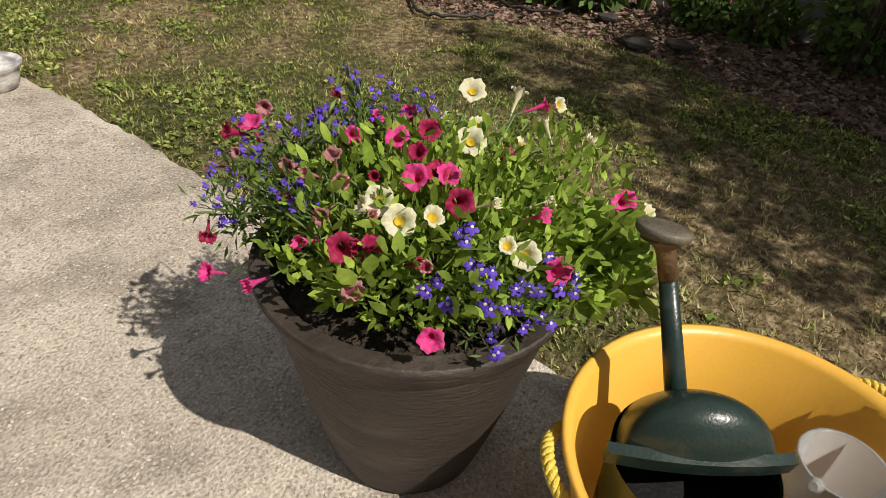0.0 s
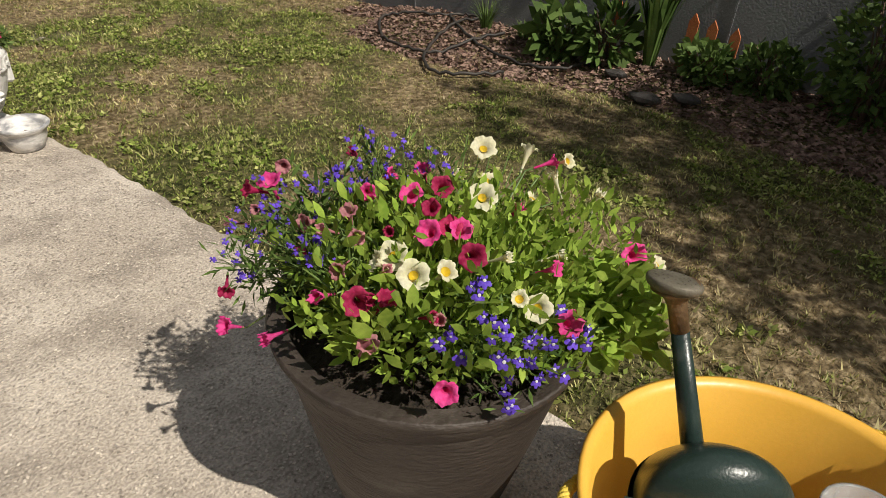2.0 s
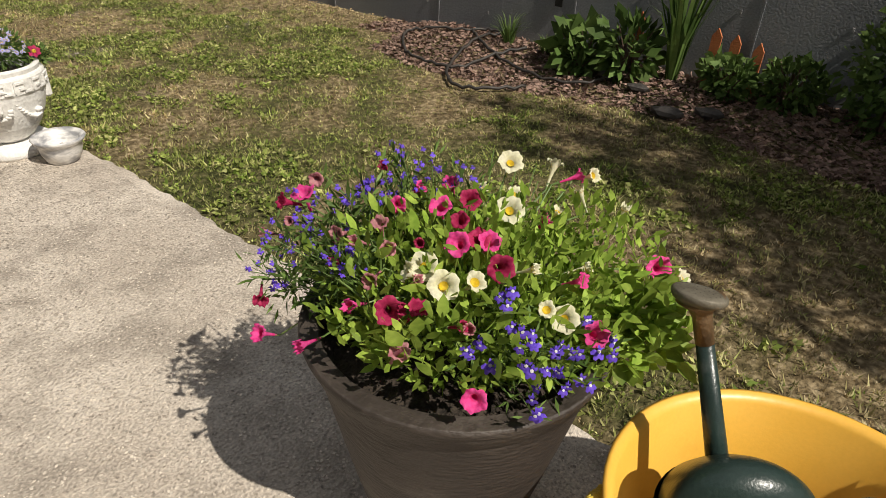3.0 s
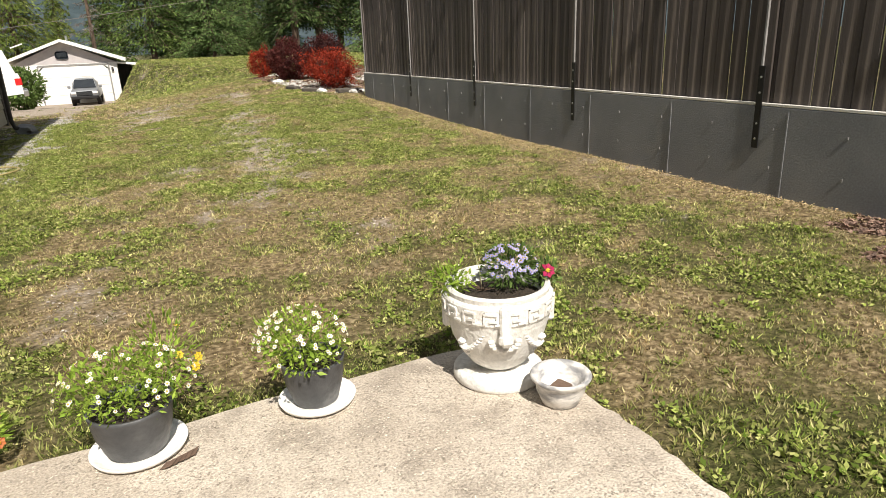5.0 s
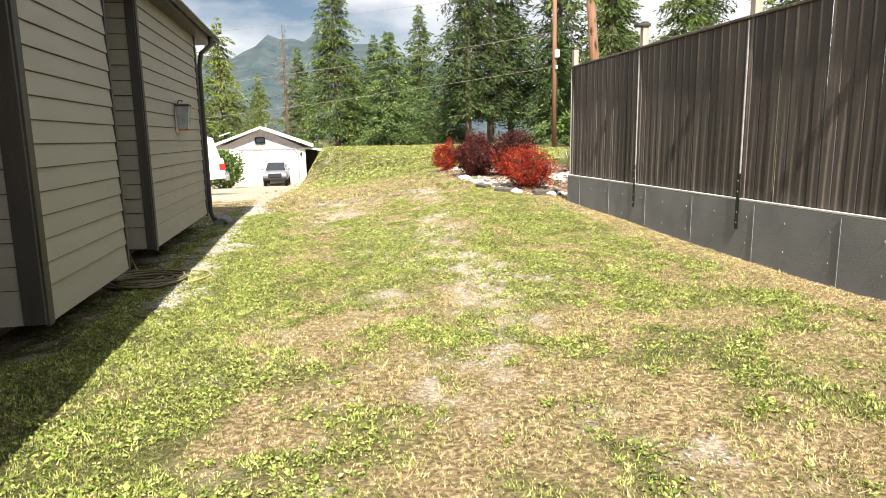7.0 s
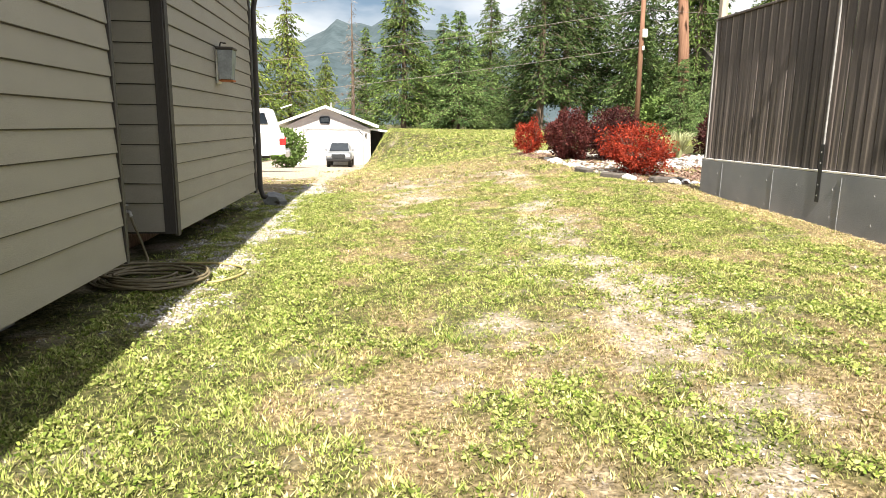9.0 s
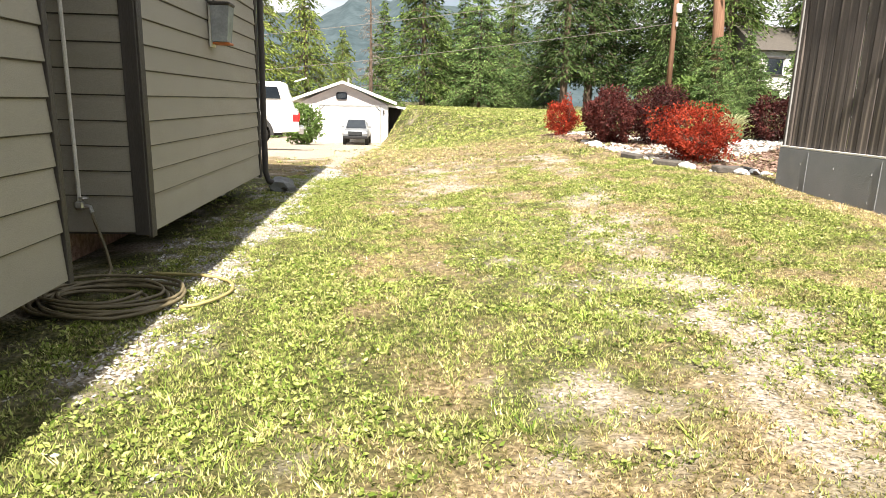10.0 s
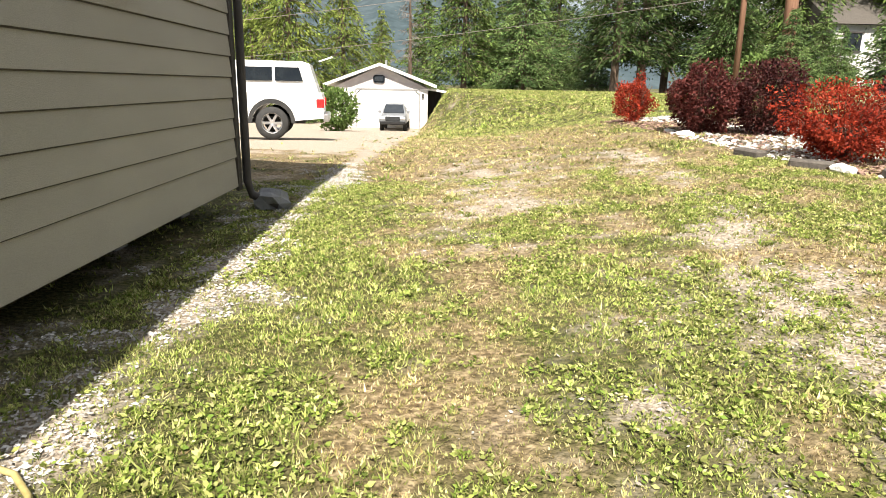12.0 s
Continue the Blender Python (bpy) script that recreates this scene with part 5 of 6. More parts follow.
P, D = dome_points(11000, 41, (-0.01, 0.0, -0.01), (0.335, 0.335, 0.265), 0.5, -0.02)
part("foliage", fast_mesh("foliage", leaves6(P, 0.026, D * 0.9 + np.array([0, 0, 0.5]), 0.42, 0.8, 41), 6, M_LEAF), M_LEAF, hotp)
P, D = dome_points(3000, 42, (0.15, -0.13, 0.03), (0.26, 0.25, 0.235), 0.3)
part("foliage", fast_mesh("foliage", leaves6(P, 0.026, D * 0.5 + np.array([0.1, 0, 0.8]), 0.36, 0.8, 42), 6, M_LEAF), M_LEAF, creamp)
P, D = dome_points(420, 43, (0.17, -0.28, 0.06), (0.10, 0.10, 0.085), 0.1, 0.0)
part("foliage", fast_mesh("foliage", leaves6(P, 0.034, D + np.array([0.2, -0.4, -0.2]), 0.75, 0.6, 43), 6, M_LEAF), M_LEAF, creamp)
P, D = dome_points(60, 44, (-0.15, -0.10, 0.05), (0.14, 0.14, 0.16), 0.8)
part("foliage", fast_mesh("foliage", leaves6(P, 0.050, D + np.array([-0.3, -0.2, 0.1]), 0.55, 0.5, 44), 6, M_LEAF), M_LEAF, hotp)
gh = random.Random(12)
for i in range(26):
    a = gh.uniform(0, 6.28)
    q = gh.uniform(0.1, 0.3)
    e = Vector((0.10 + q * math.cos(a) * 0.9, q * math.sin(a), gh.uniform(0.15, 0.23)))
    part("stem", Build().tube([(e.x * 0.4, e.y * 0.4, 0.03), (e.x * 0.8, e.y * 0.8, e.z * 0.6), tuple(e)], [0.0022, 0.0018, 0.0012], 5), M_STEM, creamp)

# five small petals, two up and three down, round a white eye
lb = Build()
for a, w, L in ((-90, 0.0042, 0.0115), (-40, 0.004, 0.0105), (-140, 0.004, 0.0105), (65, 0.0022, 0.008), (115, 0.0022, 0.008)):
    c_, s_ = math.cos(radians(a)), math.sin(radians(a))
    pts = [(0, 0, 0), (0.5 * L * c_ - w * s_, 0.5 * L * s_ + w * c_, 0.0012), (L * c_ - 0.4 * w * s_, L * s_ + 0.4 * w * c_, 0), (L * c_ + 0.4 * w * s_, L * s_ - 0.4 * w * c_, 0), (0.5 * L * c_ + w * s_, 0.5 * L * s_ - w * c_, 0.0012)]
    lb.add(pts, [(0, 4, 3, 2, 1)])
lb.tube([(0, 0, -0.012), (0, 0, 0)], [0.001, 0.0022], 5, False)
LOB = lb.mesh("flower", M_BLUE)
EYE = Build().lathe([(0, 0.0022), (0.0024, 0.0018)], 6).mesh("eye", M_WHITEP)


def lobelia(label, centers, per, spread, seed, tilt, foliage, leaf=0.02, s=1.0, eye=True):
    ob = potted(thing("lobelia_plant", label, "flowering plant", (*PC, 0.49), "lobelias in the large pot"))
    g = random.Random(seed)
    P = []
    for x, y, z in centers:
        for i in range(per):
            p = Vector((x - PC[0] + g.gauss(0, spread), y - PC[1] + g.gauss(0, spread), z - 0.49 + g.gauss(0, spread * 0.75)))
            n = Vector(tilt) + Vector([g.uniform(-0.5, 0.5) for _ in range(3)])
            f = part("flower", LOB, M_BLUE, ob, m=facing(p, n, g.uniform(-0.6, 0.6), s * g.uniform(0.8, 1.15)))
            if eye:
                part("eye", EYE, M_WHITEP, f)
            P.append(p)
    st = []
    for p in P[::2]:
        foot = Vector((p.x * 0.55, p.y * 0.55, 0.03))
        for k in range(7):
            t = (k + g.random()) / 7
            st.append(tuple(foot.lerp(p, t)))
        part("stem", Build().tube([tuple(foot), tuple(foot.lerp(p, 0.55) + Vector((0, 0, 0.02))), tuple(p - Vector((0, 0, 0.006)))], [0.0012, 0.001, 0.0007], 4), M_STEM, ob)
    Q = np.array(st)
    Q = np.repeat(Q, foliage, axis=0) + np.random.default_rng(seed).normal(0, 0.012, (len(Q) * foliage, 3))
    part("foliage", fast_mesh("foliage", leaves(Q, leaf, np.array([0, 0, 0.5]), 0.22, 0.0, 0.9, seed), 4, M_LOBLEAF), M_LOBLEAF, ob)
    return ob


lobelia("violet-blue lobelia in bloom at the pot's rim", LOB_FRONT, 2, 0.007, 21, (-0.8, -0.5, 0.45), 4, s=1.15)
lobelia("tall lilac-blue lobelia at the back of the pot", LOB_BACK, 8, 0.022, 23, (-0.2, -0.6, 0.7), 6, 0.026, 0.72, False)
gq = random.Random(77)
for i in range(14):
    x0, y0 = gq.gauss(-0.15, 0.02), gq.gauss(0.06, 0.025)
    part("stem", Build().tube([(x0 * 0.8, y0 * 0.8, 0.02), (x0, y0, 0.15), (x0 + gq.uniform(-0.03, 0.02), y0 + gq.uniform(-0.03, 0.03), gq.uniform(0.18, 0.235))], [0.0032, 0.0028, 0.001], 5), M_STEM, hotp)

# ---- yellow tub with the watering can and a jug ----
TC, TR, TZ = (0.810, -0.616), 0.318, 0.38
tub = potted(thing("plastic_tub", "yellow flexible plastic tub with rope handles", "tub", (*TC, 0)))
tp = [(0.0, 0.004), (0.205, 0.0), (0.215, 0.012), (0.25, 0.19), (0.282, TZ - 0.02), (0.297, TZ - 0.004), (0.298, TZ + 0.004), (0.290, TZ + 0.006), (0.276, TZ - 0.01), (0.244, 0.19), (0.207, 0.016), (0, 0.012)]
tp = [(r_ * 1.085, z_) for r_, z_ in tp]
part("body", Build().lathe(tp, 64, wobble=0.006), M_TUB, tub, smooth=True)


def rope_handle(a0, da, drop, bulge):
    pts = []
    for i in range(15):
        t = i / 14
        a = a0 + da * (t - 0.5)
        rr = TR - 0.002 + bulge * math.sin(math.pi * t)
        pts.append(Vector((rr * math.cos(a), rr * math.sin(a), TZ - 0.05 + drop * math.sin(math.pi * t))))
    h = None
    for s in range(3):
        q = []
        for i in range(len(pts) * 3 - 2):
            k, f = divmod(i, 3)
            p = pts[k].lerp(pts[min(k + 1, len(pts) - 1)], f / 3)
            w = i * 0.75 + s * 2.094
            rad = Vector((p.x, p.y, 0)).normalized()
            q.append(tuple(p + 0.0065 * (math.cos(w) * Vector((0, 0, 1)) + math.sin(w) * rad)))
        h = part("rope_handle" if s == 0 else "rope_strand", Build().tube(q, 0.0062, 6), M_ROPE, tub if s == 0 else h, "twisted yellow rope handle" if s == 0 else "", smooth=True)
    for t in (0, -1):
        part("rope_knot", Build().lathe([(0, 0.014), (0.012, 0.008), (0.014, 0), (0.012, -0.008), (0, -0.014)], 10), M_ROPE, h, m=Matrix.Translation(pts[t]))


rope_handle(math.atan2(-0.31 + 0.525, 0.65 - 0.795), 0.55, 0.035, 0.028)
rope_handle(math.atan2(-0.64 + 0.525, 1.06 - 0.795), 0.52, 0.045, 0.030)

CC = (0.772, -0.524)
can = thing("watering_can", "dark green plastic watering can with a brass-necked rose", "watering can", (*CC, 0.013), rz=-55)
# local x: towards the right of the mouth; local y: from the mouth to the spout
body = Build().lathe([(0.0, 0.0), (0.118, 0.0), (0.122, 0.01), (0.135, 0.30), (0.137, 0.345)], 40)
part("body", body, M_CAN, can, smooth=True)
dome = Build()
for i in range(33):
    u = math.sin((i / 32 - 0.5) * math.pi)
    w_ = 0.141 * math.sqrt(max(0.0, 1 - u * u))
    for j in range(17):
        t = j / 16
        q = math.sin(math.pi * (0.12 + 0.88 * t))
        y0_ = -0.034 * (1 - u * u)
        dome.v.append((0.128 * u, y0_ + (w_ - y0_) * (1 - math.cos(math.pi * t * 0.5)) ** 0.8, 0.345 + 0.118 * math.sqrt(max(0.0, 1 - u * u)) * q))
for i in range(32):
    for j in range(16):
        dome.f.append((i * 17 + j, i * 17 + 17 + j, i * 17 + 18 + j, i * 17 + 1 + j))
part("hood", dome, M_CAN, can, "rounded hood over the rear half", smooth=True)
bar = Build()
for i in range(25):
    t = -1 + 2 * i / 24
    x_, y_, z_ = 0.153 * t, -0.012 - 0.022 * (1 - t * t), 0.340 + 0.012 * (1 - t * t)
    bar.v += [(x_, y_, z_), (x_, y_ - 0.006, z_ + 0.034), (x_, y_ + 0.012, z_ + 0.040), (x_, y_ + 0.016, z_ + 0.004)]
for i in range(24):
    for q in range(4):
        bar.f.append((i * 4 + q, i * 4 + (q + 1) % 4, i * 4 + 4 + (q + 1) % 4, i * 4 + 4 + q))
bar.f += [(3, 2, 1, 0), (96, 97, 98, 99)]
part("rim_band", bar, M_CAN, can, "glossy moulded edge of the hood")
part("inside", Build().lathe([(0.0, 0.20), (0.131, 0.20), (0.131, 0.33)], 36), M_IRON, can, "dark empty inside")
rose_w = Vector((0.862, -0.342, 0.6875))
loc = can.matrix_basis.inverted() @ rose_w
sp0, sp1 = Vector((0.009, 0.084, 0.30)), loc
d_ = (sp1 - sp0).normalized()
part("spout", Build().tube([tuple(sp0), tuple(sp0.lerp(sp1, 0.3)), tuple(sp0.lerp(sp1, 0.80))], [0.022, 0.019, 0.0145], 16), M_CAN, can, smooth=True)
part("spout_collar", Build().tube([tuple(sp0.lerp(sp1, 0.785)), tuple(sp0.lerp(sp1, 0.90)), tuple(sp0.lerp(sp1, 0.94)), tuple(sp0.lerp(sp1, 0.985))], [0.0155, 0.0155, 0.020, 0.038], 20), M_BRASS, can, "brown brass collar", smooth=True)
up_ = (can.matrix_basis.inverted().to_3x3() @ Vector((0.30, 0.06, 1.0))).normalized()
rose = part("rose", Build().lathe([(0.03, -0.016), (0.041, -0.010), (0.0445, -0.004), (0.0445, 0.002), (0.042, 0.005), (0.03, 0.0075), (0, 0.009)], 36), M_ROSEF, can, "grey metal sprinkler rose", smooth=True, m=facing(loc, up_))
for rr, k in ((0.012, 6), (0.022, 12), (0.032, 18)):
    for i in range(k):
        a = 6.283 * i / k
        part("spray_hole", Build().lathe([(0, 0.0008), (0.0012, 0.0004)], 5), M_IRON, rose, m=Matrix.Translation((rr * math.cos(a), rr * math.sin(a), 0.0072 if rr > 0.03 else 0.0085)))
part("handle", Build().tube([(0, -0.13, 0.05), (0, -0.20, 0.12), (0, -0.215, 0.22), (0, -0.15, 0.31), (0, -0.13, 0.33)], 0.012, 10), M_CAN, can, smooth=True)

potted(can)
jug = potted(thing("plastic_jug", "clear plastic measuring jug standing in the tub", "jug", (0.948, -0.733, 0.013)))
part("body", Build().lathe([(0.0, 0.0), (0.055, 0.0), (0.058, 0.005), (0.072, 0.315), (0.076, 0.322), (0.070, 0.322), (0.055, 0.006), (0.0, 0.004)], 36), M_CUP, jug, smooth=True)
part("lip", Build().tube([(-0.068, 0.03, 0.315), (-0.086, 0.036, 0.326)], [0.014, 0.008], 8), M_CUP, jug)

# ---- pots at the patio's end ----
def planter():
    ob = thing("face_planter", "white plaster planter shaped like a face under a key-pattern band", "planter", (1.045, 2.62, 0), rz=-112)
    # local +x is the way the nose points, after the turn of the thing
    part("plinth", Build().lathe([(0, 0.0), (0.178, 0.0), (0.186, 0.01), (0.184, 0.036), (0.172, 0.046), (0, 0.05)], 40, wobble=0.008), M_PLASTER, ob, smooth=True)
    bp = Build().lathe([(0, 0.048), (0.075, 0.048), (0.115, 0.075), (0.155, 0.125), (0.185, 0.185), (0.203, 0.245), (0.210, 0.275), (0.217, 0.285), (0.219, 0.345), (0.214, 0.352), (0.205, 0.358), (0.208, 0.375), (0.200, 0.385), (0.186, 0.380), (0.178, 0.33), (0.165, 0.31)], 56)
    # nose, lids and the swags of the brow
    bp.box((0.218, 0, 0.30), (0.030, 0.042, 0.12), pose(0, 0, 0, 0, -4, 0), 0.008)
    bp.box((0.222, 0, 0.238), (0.052, 0.050, 0.05), pose(0, 0, 0, 0, -12, 0), 0.014)
    for i in range(9):
        a = math.pi * (i / 8)
        bp.box((0.202, 0.052 * math.cos(a), 0.225 - 0.035 * math.sin(a)), (0.02, 0.024, 0.014), pose(0, 0, 0, 0, 0, 0), 0.004)
    for s in (-1, 1):
        for i in range(13):
            t = i / 12
            an = s * (0.30 + 0.62 * t)
            z = 0.27 - 0.085 * math.sin(math.pi * t * 0.62) - 0.012 * t
            bp.box((0.195 * math.cos(an) - 0.004, 0.195 * math.sin(an), z), (0.024, 0.026, 0.020), Matrix.Rotation(an, 4, "Z"), 0.009)
        for i in range(5):
            an = s * 0.92
            rr = 0.196 - 0.012 * i
            bp.box((rr * math.cos(an), rr * math.sin(an), 0.20 - 0.018 * i), (0.028, 0.034 - 0.004 * i, 0.02), Matrix.Rotation(an, 4, "Z"), 0.008)
        bp.box((0.205 * math.cos(s * 1.5), 0.205 * math.sin(s * 1.5), 0.27), (0.04, 0.03, 0.10), Matrix.Rotation(s * 1.5, 4, "Z"), 0.01)
    # raised key pattern round the brow
    for k in range(16):
        a0 = (k + 0.5) / 16 * 2 * math.pi
        if abs((a0 + math.pi) % (2 * math.pi) - math.pi) < 0.12:
            continue
        key = Build()
        for du, dz, w, h in ((-0.034, 0, 0.008, 0.044), (-0.012, 0.018, 0.052, 0.008), (0.012, 0.003, 0.008, 0.030), (0.0, -0.008, 0.03, 0.008), (0.022, -0.020, 0.034, 0.008)):
            a = a0 + du / 0.217
            key.box((0.2185 * math.cos(a), 0.2185 * math.sin(a), 0.315 + dz), (0.012, w, h), Matrix.Rotation(a, 4, "Z"))
        part("key_relief", key, M_PLASTER, ob)
    part("bowl", bp, M_PLASTER, ob)
    part("soil", Build().lathe([(0, 0.335), (0.1, 0.34), (0.18, 0.325)], 24), M_SOIL, ob)
    ob.scale = (0.935, 0.935, 1.0)
    return ob


planter()


def daisies(name, label, at, c, r, n_leaf, n_flower, seed, material=None, leafm=None, size=0.0085, leaf=0.026):
    """A mound of small leaves with many small open flowers."""
    ob = thing(name, label, "flowering plant", at)
    g = np.random.default_rng(seed)
    d = g.normal(size=(n_leaf, 3))
    d /= np.linalg.norm(d, axis=1)[:, None]
    P = d * (g.uniform(0.1, 1, n_leaf) ** 0.5)[:, None] * np.array(r) + np.array(c)
    keep = P[:, 2] > 0.0
    lm = leafm or M_LEAF
    part("foliage", fast_mesh("foliage", leaves(P[keep], leaf, d[keep] * 0.6 + np.array([0, 0, 0.4]), 0.35, 0.0, 0.8, seed), 4, lm), lm, ob)
    mt = material or M_WHITEP
    fm = Build()
    for i in range(7):
        a = 6.283 * i / 7
        q = Matrix.Rotation(a, 4, "Z")
        fm.add([q @ Vector(v) for v in ((0.15 * size, 0, 0), (0.7 * size, 0.34 * size, 0.1 * size), (1.05 * size, 0, 0.02 * size), (0.7 * size, -0.34 * size, 0.1 * size))], [(0, 3, 2, 1)])
    me = fm.mesh("flower", mt)
    eye = Build().lathe([(0, 0.3 * size), (0.28 * size, 0.15 * size), (0.32 * size, 0)], 7).mesh("eye", M_YELLOW)
    for i in range(n_flower):
        v = g.normal(size=3)
        v /= np.linalg.norm(v)
        v[2] = abs(v[2]) * 1.1 - 0.15
        p = Vector(np.array(c) + v * np.array(r) * 1.03)
        f = part("flower", me, mt, ob, m=facing(p, Vector(v) + Vector((-0.1, -0.5, 0.5)), g.uniform(0, 6), g.uniform(0.8, 1.2)))
        part("eye", eye, M_YELLOW, f)
    stem = Build().tube([(0, 0, -0.03), (0.01, 0, c[2] * 0.6), (0, 0.01, c[2])], [0.008, 0.006, 0.003], 6)
    part("stem", stem, M_STEM, ob)
    return ob


def small_pot(at, r, h, sr, label):
    sa = thing("saucer", "white round saucer under a plant pot", "saucer", (at[0] + 0.005, at[1], 0), "saucers on the patio")
    part("dish", Build().lathe([(0, 0.002), (sr * 0.8, 0.0), (sr * 0.95, 0.012), (sr, 0.026), (sr * 0.985, 0.028), (sr * 0.9, 0.016), (sr * 0.75, 0.010), (0, 0.010)], 44), M_WHITE, sa, smooth=True)
    ob = thing("plant_pot", label, "plant pot", (at[0], at[1], 0.0105), "small plant pots")
    part("body", Build().lathe([(0, 0), (r * 0.66, 0.0), (r * 0.74, 0.012), (r * 0.92, h * 0.5), (r, h * 0.92), (r * 1.03, h), (r * 0.97, h * 1.005), (r * 0.92, h * 0.85)], 40), M_GREYPOT, ob, smooth=True)
    part("soil", Build().lathe([(0, h * 0.86), (r * 0.92, h * 0.85)], 20), M_SOIL, ob)


small_pot((0.36, 2.755), 0.112, 0.17, 0.140, "charcoal plastic pot on a white saucer")
daisies("white_flower_plant", "white-flowered bedding plant mounding over its pot", (0.36, 2.755, 0.16), (-0.035, -0.02, 0.10), (0.160, 0.15, 0.125), 1300, 125, 101, size=0.0075, leaf=0.022)
small_pot((-0.235, 2.735), 0.128, 0.165, 0.150, "wider charcoal plastic pot on a white saucer")
daisies("white_flower_plant", "leafy plant with small white flowers in its pot", (-0.235, 2.735, 0.155), (0.0, 0.02, 0.085), (0.205, 0.17, 0.115), 1500, 75, 102, size=0.0075, leaf=0.022)
daisies("marigold_plant", "orange-red flowering plant at the patio's edge", (-0.78, 2.98, float(gz(-0.78, 2.98))), (0, 0, 0.13), (0.16, 0.14, 0.13), 800, 9, 103, M_CLAY, None, 0.024)
daisies("yellow_flower_plant", "thin plant with a few yellow flowers behind the pots", (-0.12, 3.06, float(gz(-0.12, 3.06))), (0, 0, 0.20), (0.13, 0.08, 0.20), 320, 6, 104, M_YELLOW, None, 0.016)
daisies("lobelia_plant", "pale blue lobelia in the face planter", (1.105, 2.635, 0.34), (0.0, 0.0, 0.085), (0.105, 0.095, 0.085), 900, 130, 105, surf("pale_blue_petal", (0.36, 0.34, 0.72), (0.50, 0.48, 0.80), 60, 0.5, 0.0, 160, rnd=0.2, trans=0.3), M_LOBLEAF, 0.0085, 0.02)
daisies("trailing_plant", "small green plant hanging over the planter's edge", (0.885, 2.685, 0.36), (0, 0, 0.035), (0.075, 0.07, 0.06), 260, 2, 106, M_WHITEP)
pans = daisies("pansy_plant", "pansy with one dark red and white flower in the planter", (1.22, 2.575, 0.35), (0, 0, 0.04), (0.055, 0.05, 0.05), 220, 1, 107, M_DARKP, M_SHRUB, 0.024, 0.03)
stalk = thing("dry_stalk", "dry straw-coloured stalk standing in the planter", "stalk", (1.0, 2.655, 0.34))
part("stem", Build().tube([(0, 0, -0.02), (-0.01, 0, 0.08), (-0.03, 0.01, 0.17)], [0.0025, 0.002, 0.001], 5), M_PALEGR, stalk)
for i in range(9):
    part("dry_leaf", Build().tube([(0, 0, 0), (gq.uniform(-0.05, 0.05), gq.uniform(-0.05, 0.05), gq.uniform(0.02, 0.05))], [0.003, 0.001], 4), M_TWIG, stalk)

bowl = thing("bowl", "small white bowl with grey marbling on the patio corner", "bowl", (1.135, 2.335, 0))
part("dish", Build().lathe([(0, 0.002), (0.058, 0.0), (0.066, 0.006), (0.086, 0.055), (0.090, 0.085), (0.104, 0.098), (0.108, 0.108), (0.103, 0.114), (0.084, 0.104), (0.074, 0.06), (0.055, 0.03), (0, 0.026)], 44), M_GLAZE, bowl, smooth=True)
part("debris", Build().box((0.005, 0.01, 0.052), (0.09, 0.06, 0.012), pose(0, 0, 0, 8, 5, 30), 0.005), M_TWIG, bowl, "dead leaves in the bottom")


dead = thing("dead_leaf", "brown curled dead leaf lying on the patio", "leaf", (-0.18, 2.58, 0.004), rz=20)
for k in range(5):
    part("blade", Build().add([(0.02 * k, 0, 0), (0.02 * k + 0.03, 0.016, 0.006), (0.02 * k + 0.06, 0.004 * k, 0.012), (0.02 * k + 0.03, -0.016, 0.006)], [(0, 3, 2, 1)]), M_TWIG, dead)

# ---- hoses, tap and wall lamp ----
def coil(name, c, loops, r0, r1, tube_r, material, label, seed, squash=0.8, rise=0.012, wob=0.12):
    g = random.Random(seed)
    pts = []
    ph = [(g.uniform(0, 6.28), g.uniform(0.6, 1.4)) for _ in range(4)]
    n = int(loops * 26)
    for i in range(n):
        t = i / (n - 1)
        a = t * loops * 6.283
        rr = r0 + (r1 - r0) * (0.5 + 0.5 * math.sin(3.1 * t * loops + ph[0][0])) + wob * r0 * math.sin(a * 0.37 + ph[1][0])
        ox, oy = 0.07 * math.sin(a * 0.11 + ph[2][0]), 0.07 * math.cos(a * 0.13 + ph[3][0])
        x, y = c[0] + ox + rr * math.cos(a), c[1] + oy + squash * rr * math.sin(a)
        pts.append((x, y, float(gz(x, y)) + tube_r + rise * (i // 26) * 0.55 + 0.012 * abs(math.sin(a * 1.7))))
    return pts


M_HOSE_N = surf("yellow_hose", (0.32, 0.26, 0.10), (0.42, 0.35, 0.15), 12, 0.5, 0.15)
cp = coil("garden_hose", (-2.30, 10.12), 9, 0.28, 0.41, 0.011, M_HOSE_Y, "", 3)
hz = [(x, y, float(gz(x, y)) + 0.022) for x, y in ((-2.27, 10.75), (-2.18, 10.75), (-2.02, 10.75), (-1.91, 10.73), (-1.79, 10.68), (-1.68, 10.57), (-1.63, 10.47), (-1.61, 10.35), (-1.63, 10.25), (-1.66, 10.18), (-1.70, 10.12), (-1.75, 10.06), (-1.83, 10.02))]
hose = thing("garden_hose", "coiled old yellow-brown garden hose under the tap", "hose", (0, 0, 0))
part("coil", Build().tube(cp, 0.011, 7), M_HOSE_Y, hose, smooth=True)
part("loose_end", Build().tube(hz, 0.011, 7), M_HOSE_N, hose, "bright yellow loose end", smooth=True)
part("feed", Build().tube([(-2.72, 10.98, 0.26), (-2.70, 10.97, 0.2), (-2.62, 10.9, 0.06), (-2.52, 10.75, -0.08), (-2.45, 10.5, -0.10)], 0.011, 7), M_HOSE_Y, hose, smooth=True)
